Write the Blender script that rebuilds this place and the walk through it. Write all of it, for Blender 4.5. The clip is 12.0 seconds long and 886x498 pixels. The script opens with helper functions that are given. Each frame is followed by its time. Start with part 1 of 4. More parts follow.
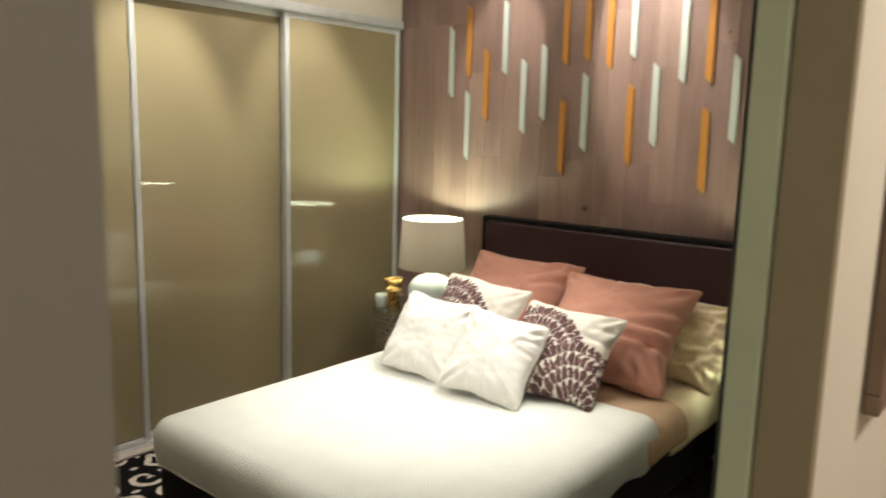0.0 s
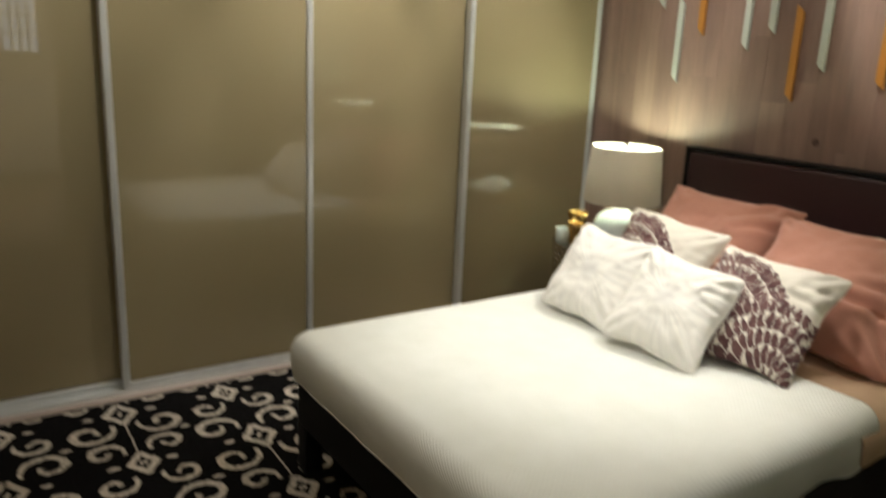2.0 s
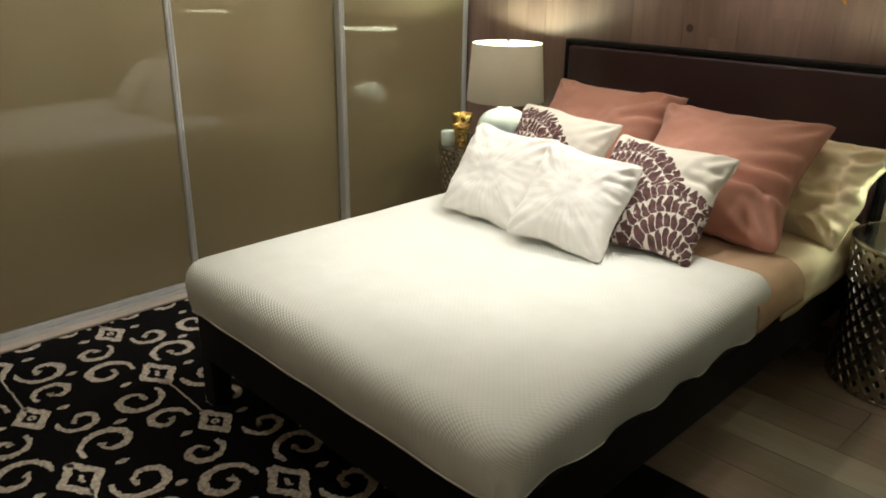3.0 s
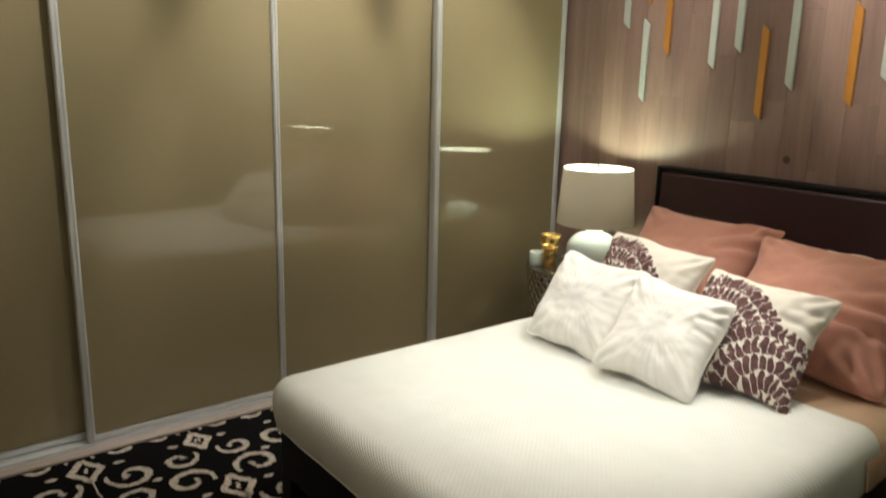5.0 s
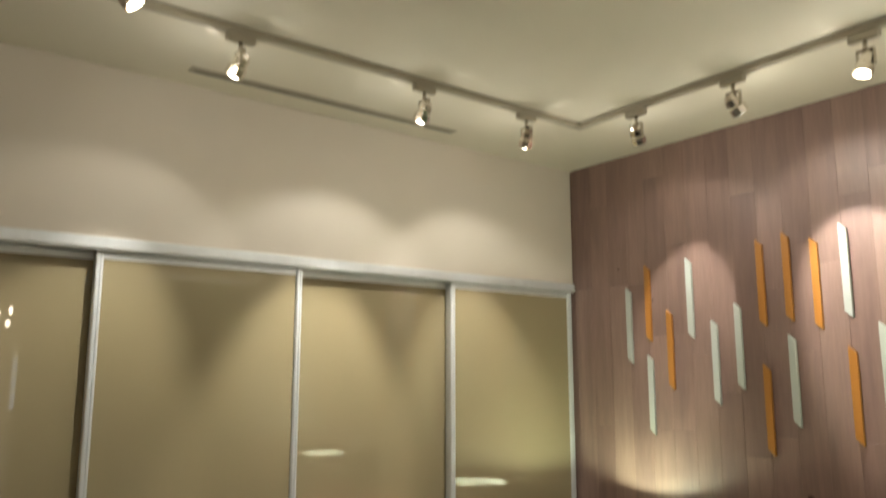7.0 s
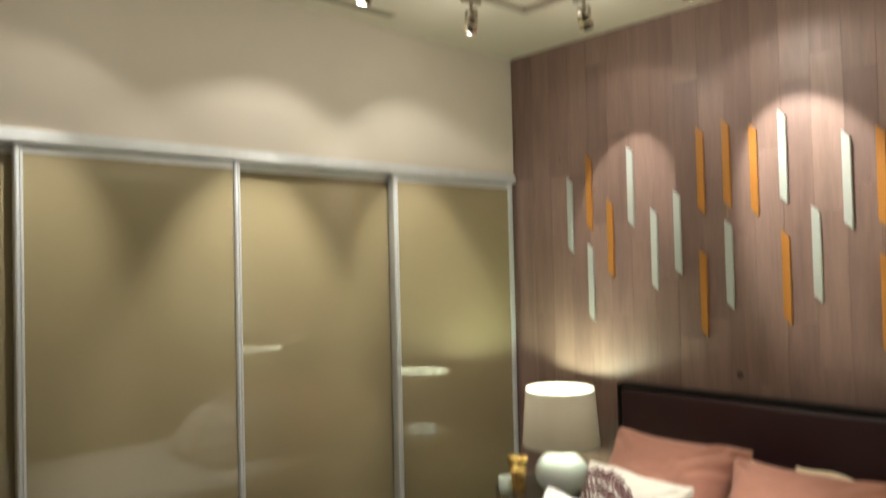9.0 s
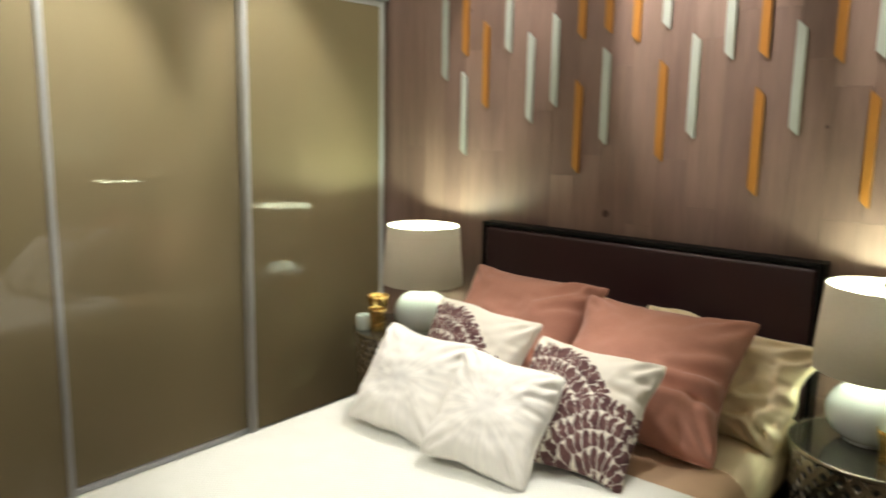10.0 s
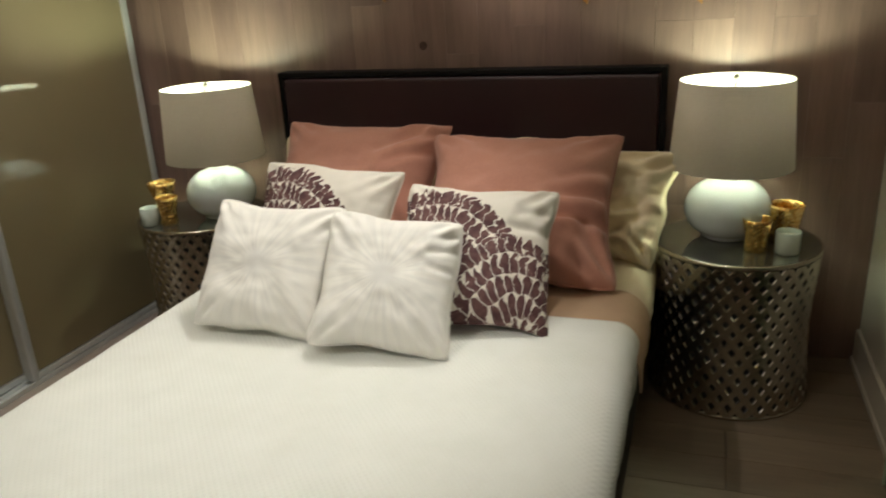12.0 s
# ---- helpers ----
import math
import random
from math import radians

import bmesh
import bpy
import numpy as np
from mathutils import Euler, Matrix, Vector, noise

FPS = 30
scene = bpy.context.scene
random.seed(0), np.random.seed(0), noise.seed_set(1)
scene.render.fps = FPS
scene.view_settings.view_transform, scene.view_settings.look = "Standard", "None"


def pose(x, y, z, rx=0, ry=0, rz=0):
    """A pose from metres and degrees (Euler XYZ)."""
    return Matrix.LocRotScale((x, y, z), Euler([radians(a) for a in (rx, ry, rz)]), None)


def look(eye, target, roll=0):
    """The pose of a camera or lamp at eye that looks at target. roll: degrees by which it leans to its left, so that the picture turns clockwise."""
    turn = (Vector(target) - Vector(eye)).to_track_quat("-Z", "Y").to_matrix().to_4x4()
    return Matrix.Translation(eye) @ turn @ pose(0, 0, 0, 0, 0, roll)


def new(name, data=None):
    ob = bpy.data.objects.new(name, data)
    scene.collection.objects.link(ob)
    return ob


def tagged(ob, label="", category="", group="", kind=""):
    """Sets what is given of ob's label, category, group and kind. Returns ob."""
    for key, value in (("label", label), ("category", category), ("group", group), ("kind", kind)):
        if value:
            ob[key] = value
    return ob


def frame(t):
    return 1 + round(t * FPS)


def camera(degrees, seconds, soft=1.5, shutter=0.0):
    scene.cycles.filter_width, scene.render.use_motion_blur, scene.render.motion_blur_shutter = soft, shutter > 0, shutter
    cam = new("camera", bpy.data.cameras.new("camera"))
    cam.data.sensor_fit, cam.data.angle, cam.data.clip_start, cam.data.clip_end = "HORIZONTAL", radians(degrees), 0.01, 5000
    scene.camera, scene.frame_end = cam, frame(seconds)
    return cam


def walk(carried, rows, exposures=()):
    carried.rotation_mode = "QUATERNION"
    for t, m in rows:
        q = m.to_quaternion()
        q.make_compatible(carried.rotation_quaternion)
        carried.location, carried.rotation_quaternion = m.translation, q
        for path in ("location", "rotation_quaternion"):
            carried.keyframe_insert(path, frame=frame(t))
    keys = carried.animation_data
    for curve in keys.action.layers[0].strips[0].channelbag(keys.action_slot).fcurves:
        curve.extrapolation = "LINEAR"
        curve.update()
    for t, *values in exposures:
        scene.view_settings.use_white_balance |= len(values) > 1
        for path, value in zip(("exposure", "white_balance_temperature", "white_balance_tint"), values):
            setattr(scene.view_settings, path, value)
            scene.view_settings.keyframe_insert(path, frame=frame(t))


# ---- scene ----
cam = camera(61.0, 12.0, soft=1.8, shutter=0.5)
PATH = [
    (0, (3.485, -3.738, 1.659), (2.227, -2.216, 1.343), 1.4),
    (0.5, (3.429, -3.589, 1.627), (1.986, -2.238, 1.318), 0.3),
    (1, (3.406, -3.449, 1.63), (1.756, -2.332, 1.459), 1.8),
    (1.5, (3.451, -3.363, 1.646), (1.719, -2.388, 1.428), 1.9),
    (2, (3.356, -3.342, 1.542), (1.751, -2.257, 1.047), 2.6),
    (2.5, (3.261, -3.36, 1.517), (1.891, -2.044, 0.889), 1.4),
    (2.7, (3.23, -3.371, 1.494), (1.905, -2.037, 0.814), 1.0),
    (4.3, (3.192, -3.403, 1.511), (1.808, -2.164, 0.769), 1.6),
    (4.5, (3.186, -3.405, 1.541), (1.74, -2.188, 0.887), 1.1),
    (5, (3.207, -3.378, 1.58), (1.666, -2.185, 1.131), 1.3),
    (5.5, (3.185, -3.418, 1.638), (1.609, -2.218, 1.361), 0.5),
    (6, (3.196, -3.435, 1.675), (1.601, -2.23, 1.617), 0.5),
    (6.5, (3.217, -3.437, 1.744), (1.621, -2.24, 1.888), -0.0),
    (7, (3.232, -3.462, 1.8), (1.659, -2.271, 2.125), 0.0),
    (7.2, (3.205, -3.494, 1.815), (1.657, -2.294, 2.217), -0.4),
    (8.8, (3.153, -3.482, 1.771), (1.67, -2.156, 1.975), -1.2),
    (9, (3.128, -3.486, 1.791), (1.656, -2.133, 1.837), -1.4),
    (9.5, (3.133, -3.349, 1.679), (1.686, -1.991, 1.429), 0.6),
    (10, (3.073, -3.118, 1.661), (1.802, -1.613, 1.316), 1.0),
    (10.5, (2.88, -3.054, 1.617), (1.931, -1.327, 1.273), 1.8),
    (11, (2.676, -2.978, 1.532), (1.992, -1.151, 1.092), -0.6),
    (11.5, (2.547, -2.97, 1.487), (2.0, -1.141, 0.888), -1.3),
    (12, (2.499, -2.985, 1.478), (1.876, -1.206, 0.809), -3.2),
]
walk(cam, [(t, look(eye, target, roll)) for t, eye, target, roll in PATH],
     exposures=[(0, 0.26), (0.5, 0.02), (4.5, 0.0), (5.5, 0.0), (6.5, 0.08), (9.0, 0.05), (10.0, 0.0), (10.5, 0.0), (11.0, -0.15), (12.0, -0.50)])

# ---- world ----
world = bpy.data.worlds.new("world")
scene.world = world
world.use_nodes = True
world.node_tree.nodes["Background"].inputs[0].default_value = (0.9, 0.95, 1.0, 1)
world.node_tree.nodes["Background"].inputs[1].default_value = 0.02
scene.view_settings.exposure = 0.0

CEIL = 3.067
BEAM_W, SPILL_W, CEIL_FILL_W, LAMP_W, HALL_W = 46.0, 15.5, 1.6, 15.0, 84.0
WARM = (1.0, 0.96, 0.875)

# track heads: foot on the track, the point each one is aimed at, beam angle and softness, shares of beam and spill
HEADS = [
    ((0.689, -2.476), (0.0, -2.90, 1.58), 52, 0.70, 1.4, 0.35),
    ((0.689, -1.639), (0.0, -1.79, 1.50), 52, 0.65, 2.5, 0.8),
    ((0.689, -1.030), (0.0, -0.75, 1.52), 50, 0.65, 1.6, 0.75),
    ((1.046, -0.651), (0.83, 0.0, 2.12), 38, 0.45, 0.95, 0.35),
    ((1.555, -0.651), (1.76, 0.0, 2.14), 44, 0.45, 1.9, 0.6),
    # added head, none known here: brightens the right end of the walnut wall
    ((2.400, -0.651), (2.66, 0.0, 2.10), 42, 0.55, 1.0, 0.08),
    ((2.090, -0.651), (1.52, -1.44, 0.60), 50, 0.9, 3.1, 0.15),
    ((1.000, -2.960), (1.50, -1.30, 0.64), 46, 0.9, 3.1, 0.0),
    ((2.410, -1.252), (1.66, -1.95, 0.56), 56, 0.9, 1.1, 0.0),
    # unseen head, added to brighten the foot of the bed
    ((1.850, -2.960), (1.70, -2.40, 0.45), 52, 0.9, 0.55, 0.0),
]


def spot(at, target, angle, soft, beam, spill):
    """A reflector lamp: a narrow beam, a wide spill round it and a weak point light added to brighten the ceiling."""
    for watts, size, blend in ((BEAM_W * beam, angle, soft), (SPILL_W * spill, 104, 0.4)):
        if watts == 0:
            continue
        data = bpy.data.lights.new("track_spot", "SPOT")
        data.energy, data.color = watts, WARM
        data.spot_size, data.spot_blend, data.shadow_soft_size = radians(size), blend, 0.02
        new("track_spot", data).matrix_world = look(at, target)
    # added fill light below the head; it lifts the ceiling and upper walls
    data = bpy.data.lights.new("ceiling_fill", "POINT")
    data.energy, data.color, data.shadow_soft_size = CEIL_FILL_W, WARM, 0.03
    new("ceiling_fill", data).location = Vector(at) + Vector((0, 0, -0.03))
    # added upward spots that imitate the glints beside each head and streak the ceiling
    back = (Vector(at) - Vector(target)).normalized()
    for side in (-0.05, 0.06):
        data = bpy.data.lights.new("ceiling_glint", "SPOT")
        data.energy, data.color, data.spot_size, data.spot_blend, data.shadow_soft_size = 0.35, WARM, radians(34), 0.8, 0.004
        foot = Vector((at[0], at[1], 3.0)) + Vector((side, side * 0.6, -0.03))
        new("ceiling_glint", data).matrix_world = look(foot, foot + Vector((back.x * 0.09 + side, back.y * 0.09 + side, 0.09)))


def lamp_light(x, y, z, watts):
    data = bpy.data.lights.new("lamp_bulb", "POINT")
    data.energy, data.color, data.shadow_soft_size = watts, (0.84, 1.0, 0.72), 0.03
    new("lamp_bulb", data).location = (x, y, z)


# ---- materials ----
def mat(name, color, rough=0.5, metal=0.0, coat=0.0, spec=0.5, noise_amt=0.0, noise_scale=8.0, bump=0.0, bump_scale=60.0,
        stretch=(1, 1, 1), trans=0.0, ior=1.5, emit=None, sheen=0.0, coat_rough=0.03, coat_ior=1.5):
    m = bpy.data.materials.new(name)
    m.use_nodes = True
    nt = m.node_tree
    b = nt.nodes["Principled BSDF"]
    b.inputs["Base Color"].default_value = (*color, 1)
    b.inputs["Roughness"].default_value = rough
    b.inputs["Metallic"].default_value = metal
    b.inputs["Coat Weight"].default_value = coat
    b.inputs["Coat Roughness"].default_value = coat_rough
    b.inputs["Coat IOR"].default_value = coat_ior
    b.inputs["Specular IOR Level"].default_value = spec
    b.inputs["Transmission Weight"].default_value = trans
    b.inputs["IOR"].default_value = ior
    b.inputs["Sheen Weight"].default_value = sheen
    if emit:
        b.inputs["Emission Color"].default_value = (*emit[:3], 1)
        b.inputs["Emission Strength"].default_value = emit[3]
    if noise_amt or bump:
        co = nt.nodes.new("ShaderNodeTexCoord")
        mp = nt.nodes.new("ShaderNodeMapping")
        mp.inputs["Scale"].default_value = stretch
        nt.links.new(co.outputs["Object"], mp.inputs["Vector"])
    if noise_amt:
        n = nt.nodes.new("ShaderNodeTexNoise")
        n.inputs["Scale"].default_value, n.inputs["Detail"].default_value = noise_scale, 6
        nt.links.new(mp.outputs[0], n.inputs["Vector"])
        r = nt.nodes.new("ShaderNodeMapRange")
        r.inputs["From Min"].default_value, r.inputs["From Max"].default_value = 0.3, 0.7
        r.inputs["To Min"].default_value, r.inputs["To Max"].default_value = 1 - noise_amt, 1 + noise_amt
        nt.links.new(n.outputs["Fac"], r.inputs["Value"])
        mul = nt.nodes.new("ShaderNodeVectorMath")
        mul.operation = "SCALE"
        mul.inputs[0].default_value = color
        nt.links.new(r.outputs[0], mul.inputs["Scale"])
        nt.links.new(mul.outputs[0], b.inputs["Base Color"])
    if bump:
        n2 = nt.nodes.new("ShaderNodeTexNoise")
        n2.inputs["Scale"].default_value, n2.inputs["Detail"].default_value = bump_scale, 4
        nt.links.new(mp.outputs[0], n2.inputs["Vector"])
        bp = nt.nodes.new("ShaderNodeBump")
        bp.inputs["Strength"].default_value, bp.inputs["Distance"].default_value = bump, 0.002
        nt.links.new(n2.outputs["Fac"], bp.inputs["Height"])
        nt.links.new(bp.outputs[0], b.inputs["Normal"])
    return m


class Graph:
    """Short calls for building a node tree."""

    def __init__(self, m):
        self.t = m.node_tree
        self.b = self.t.nodes["Principled BSDF"]

    def node(self, kind, **values):
        n = self.t.nodes.new(kind)
        for key, value in values.items():
            if key in ("operation", "data_type", "blend_type", "feature", "wave_type", "bands_direction", "noise_dimensions", "distance"):
                setattr(n, key, value)
            else:
                n.inputs[int(key[1:]) if key[0] == "i" and key[1:].isdigit() else key].default_value = value
        return n

    def link(self, a, b):
        self.t.links.new(a, b)

    def math(self, op, a, b=None, c=None):
        n = self.t.nodes.new("ShaderNodeMath")
        n.operation = op
        for i, v in enumerate((a, b, c)):
            if v is None:
                continue
            if isinstance(v, (int, float)):
                n.inputs[i].default_value = v
            else:
                self.link(v, n.inputs[i])
        return n.outputs[0]

    def ramp(self, fac, stops):
        n = self.t.nodes.new("ShaderNodeValToRGB")
        el = n.color_ramp.elements
        while len(el) < len(stops):
            el.new(0.5)
        for e, (p, c) in zip(el, stops):
            e.position, e.color = p, (*c, 1)
        self.link(fac, n.inputs[0])
        return n.outputs[0]

    def mix(self, fac, a, b):
        n = self.t.nodes.new("ShaderNodeMix")
        n.data_type = "RGBA"
        for v, i in ((fac, 0), (a, 6), (b, 7)):
            if isinstance(v, (int, float)):
                n.inputs[i].default_value = v
            elif isinstance(v, tuple):
                n.inputs[i].default_value = (*v, 1)
            else:
                self.link(v, n.inputs[i])
        return n.outputs[2]

    def object_xyz(self, scale=(1, 1, 1)):
        co = self.t.nodes.new("ShaderNodeTexCoord")
        mp = self.t.nodes.new("ShaderNodeMapping")
        mp.inputs["Scale"].default_value = scale
        self.link(co.outputs["Object"], mp.inputs["Vector"])
        sep = self.t.nodes.new("ShaderNodeSeparateXYZ")
        self.link(mp.outputs[0], sep.inputs[0])
        return mp.outputs[0], sep.outputs


def wood_material(name, tones, grain_axis, rough=0.5, knots=0.0, spec=0.4):
    """Wood whose tone differs from board to board; grain runs along the axis given."""
    m = mat(name, tones[0], rough, spec=spec)
    g = Graph(m)
    info = g.node("ShaderNodeObjectInfo")
    co = g.node("ShaderNodeTexCoord")
    add = g.node("ShaderNodeVectorMath", operation="MULTIPLY_ADD")
    g.link(info.outputs["Random"], add.inputs[0])
    add.inputs[1].default_value = (37, 53, 71)
    g.link(co.outputs["Object"], add.inputs[2])
    mp = g.node("ShaderNodeMapping")
    sc = [14.0, 14.0, 14.0]
    sc[grain_axis] = 1.3
    mp.inputs["Scale"].default_value = sc
    g.link(add.outputs[0], mp.inputs["Vector"])
    n1 = g.node("ShaderNodeTexNoise", Scale=1.0, Detail=6.0, Distortion=0.6)
    g.link(mp.outputs[0], n1.inputs["Vector"])
    n2 = g.node("ShaderNodeTexNoise", Scale=7.0, Detail=4.0)
    g.link(mp.outputs[0], n2.inputs["Vector"])
    base = g.ramp(info.outputs["Random"], [(i / (len(tones) - 1), c) for i, c in enumerate(tones)])
    fac = g.math("ADD", g.math("MULTIPLY", n1.outputs["Fac"], 0.7), g.math("MULTIPLY", n2.outputs["Fac"], 0.3))
    k = g.node("ShaderNodeMapRange", **{"From Min": 0.32, "From Max": 0.68, "To Min": 0.82, "To Max": 1.18})
    g.link(fac, k.inputs["Value"])
    mul = g.node("ShaderNodeVectorMath", operation="SCALE")
    g.link(base, mul.inputs[0])
    g.link(k.outputs[0], mul.inputs["Scale"])
    g.link(mul.outputs[0], g.b.inputs["Base Color"])
    bp = g.node("ShaderNodeBump", Strength=0.25, Distance=0.001)
    g.link(n2.outputs["Fac"], bp.inputs["Height"])
    g.link(bp.outputs[0], g.b.inputs["Normal"])
    return m


M_WALNUT = wood_material("walnut_panelling", [(0.205, 0.130, 0.106), (0.245, 0.160, 0.130), (0.220, 0.142, 0.114), (0.272, 0.180, 0.145), (0.178, 0.112, 0.092), (0.235, 0.152, 0.124)], 2, 0.45)
M_FLOOR = wood_material("floor_wood", [(0.15, 0.105, 0.07), (0.24, 0.18, 0.125), (0.19, 0.14, 0.095), (0.28, 0.21, 0.15)], 0, 0.42)
M_PAINT = mat("wall_paint", (0.62, 0.56, 0.47), 0.7, noise_amt=0.03, noise_scale=2.0, bump=0.15, bump_scale=180)
# guessed tone, darker than wall_paint, for the walls south of the doorway
M_HALL = mat("hall_dark_tone", (0.17, 0.155, 0.125), 0.7, noise_amt=0.04, noise_scale=2.0, bump=0.1, bump_scale=180)
M_CEIL = mat("ceiling_paint", (0.66, 0.62, 0.50), 0.75, noise_amt=0.02, noise_scale=2.0, bump=0.1, bump_scale=200)
M_GLASS_PAINTED = mat("back_painted_glass", (0.265, 0.216, 0.122), 0.5, spec=0.2, coat=1.0, coat_ior=1.68, coat_rough=0.015, noise_amt=0.02, noise_scale=1.5)
M_GREEN_GLASS = mat("green_glass", (0.10, 0.15, 0.10), 0.2, coat=1.0, coat_rough=0.02, noise_amt=0.03)
M_ALU = mat("brushed_aluminium", (0.70, 0.72, 0.72), 0.34, metal=0.45, noise_amt=0.05, noise_scale=20, stretch=(1, 1, 0.05))
M_BLACK = mat("black_lacquer", (0.003, 0.0028, 0.0028), 0.55, spec=0.2, noise_amt=0.1)
M_LEATHER = mat("aubergine_leather", (0.034, 0.013, 0.016), 0.36, noise_amt=0.15, noise_scale=3, bump=0.4, bump_scale=260)
M_CERAMIC = mat("white_ceramic", (0.70, 0.76, 0.84), 0.06, coat=0.8, noise_amt=0.02)
M_CHROME = mat("polished_nickel", (0.50, 0.46, 0.40), 0.26, metal=1.0, noise_amt=0.06, noise_scale=12)
M_HEAD = mat("bright_nickel", (0.85, 0.80, 0.72), 0.10, metal=1.0)
M_TABLETOP = mat("smoked_mirror", (0.20, 0.20, 0.17), 0.06, metal=0.7, noise_amt=0.02)
M_DARK = mat("near_black", (0.01, 0.009, 0.008), 0.6)
M_TRACK = mat("track_enamel", (0.36, 0.32, 0.24), 0.45, noise_amt=0.04)
M_BULB = mat("bulb_glow", (1, 1, 1), 0.5, emit=(1.0, 0.85, 0.62, 30.0))
M_CANDLE = mat("candle_jar_glass", (0.62, 0.70, 0.66), 0.15, coat=0.6, noise_amt=0.05, noise_scale=30)
M_WAX = mat("candle_wax", (0.75, 0.72, 0.62), 0.5)
M_SATIN = mat("gold_satin", (0.92, 0.78, 0.54), 0.50, noise_amt=0.05, noise_scale=5, bump=0.1, bump_scale=14, sheen=0.3)
M_CREAM = mat("cream_cotton", (0.72, 0.60, 0.42), 0.6, noise_amt=0.05, bump=0.4, bump_scale=9)
M_TAN = mat("tan_blanket", (0.50, 0.34, 0.22), 0.8, noise_amt=0.08, noise_scale=7, bump=0.5, bump_scale=10)
M_PINK = mat("terracotta_linen", (0.50, 0.235, 0.172), 0.85, noise_amt=0.04, noise_scale=120, bump=0.3, bump_scale=420, sheen=0.2)
M_WHITE_STRIP = mat("white_lacquer", (0.43, 0.46, 0.42), 0.4, noise_amt=0.03)
M_ORANGE_STRIP = mat("amber_wood", (0.39, 0.165, 0.030), 0.35, noise_amt=0.15, noise_scale=9, stretch=(1, 1, 0.1))
M_SMOKE = mat("white_plastic", (0.68, 0.65, 0.56), 0.5)
M_FRAME = mat("picture_frame_wood", (0.16, 0.11, 0.07), 0.4, noise_amt=0.1)
M_ART = mat("faded_print", (0.30, 0.27, 0.20), 0.6, noise_amt=0.4, noise_scale=14)


def gold_glass():
    m = mat("mercury_glass", (0.75, 0.42, 0.10), 0.16, metal=0.85)
    g = Graph(m)
    vec, _ = g.object_xyz()
    v = g.node("ShaderNodeTexVoronoi", Scale=90.0)
    g.link(vec, v.inputs["Vector"])
    g.link(g.ramp(v.outputs["Distance"], [(0.0, (1.0, 0.84, 0.52)), (0.45, (0.80, 0.52, 0.18)), (1.0, (0.38, 0.20, 0.05))]), g.b.inputs["Base Color"])
    bp = g.node("ShaderNodeBump", Strength=0.6, Distance=0.002)
    g.link(v.outputs["Distance"], bp.inputs["Height"])
    g.link(bp.outputs[0], g.b.inputs["Normal"])
    return m


M_GOLD = gold_glass()


def shade_fabric():
    m = mat("shade_linen", (0.50, 0.46, 0.36), 0.9)
    g = Graph(m)
    vec, _ = g.object_xyz((1, 1, 6))
    n = g.node("ShaderNodeTexNoise", Scale=90.0, Detail=3.0)
    g.link(vec, n.inputs["Vector"])
    g.link(g.ramp(n.outputs["Fac"], [(0.3, (0.56, 0.52, 0.41)), (0.7, (0.64, 0.60, 0.48))]), g.b.inputs["Base Color"])
    out = g.t.nodes["Material Output"]
    tr = g.node("ShaderNodeBsdfTranslucent", Color=(0.80, 0.72, 0.78, 1))
    mx = g.node("ShaderNodeMixShader", Fac=0.25)
    g.link(g.b.outputs[0], mx.inputs[1])
    g.link(tr.outputs[0], mx.inputs[2])
    g.link(mx.outputs[0], out.inputs[0])
    return m


M_SHADE = shade_fabric()
M_SHADE_IN = mat("shade_lining", (0.85, 0.83, 0.78), 0.7)
g = Graph(M_SHADE_IN)
tr = g.node("ShaderNodeBsdfTranslucent", Color=(0.9, 0.87, 0.78, 1))
mx = g.node("ShaderNodeMixShader", Fac=0.25)
g.link(g.b.outputs[0], mx.inputs[1])
g.link(tr.outputs[0], mx.inputs[2])
g.link(mx.outputs[0], g.t.nodes["Material Output"].inputs[0])


def coverlet_fabric():
    m = mat("waffle_cotton", (0.76, 0.75, 0.68), 0.8)
    g = Graph(m)
    vec, s = g.object_xyz()
    a = g.math("SINE", g.math("MULTIPLY", g.math("ADD", s[0], g.math("MULTIPLY", s[2], 0.8)), 400.0))
    b = g.math("SINE", g.math("MULTIPLY", g.math("ADD", s[1], s[2]), 350.0))
    n = g.node("ShaderNodeTexNoise", Scale=8.0, Detail=4.0)
    g.link(vec, n.inputs["Vector"])
    h = g.math("ADD", g.math("MULTIPLY", g.math("MULTIPLY", a, b), g.math("ADD", 0.4, g.math("MULTIPLY", n.outputs["Fac"], 0.5))), g.math("MULTIPLY", n.outputs["Fac"], 2.0))
    bp = g.node("ShaderNodeBump", Strength=0.34, Distance=0.0030)
    g.link(h, bp.inputs["Height"])
    g.link(bp.outputs[0], g.b.inputs["Normal"])
    g.link(g.ramp(n.outputs["Fac"], [(0.3, (0.71, 0.72, 0.67)), (0.7, (0.76, 0.77, 0.725))]), g.b.inputs["Base Color"])
    return m


M_COVER = coverlet_fabric()


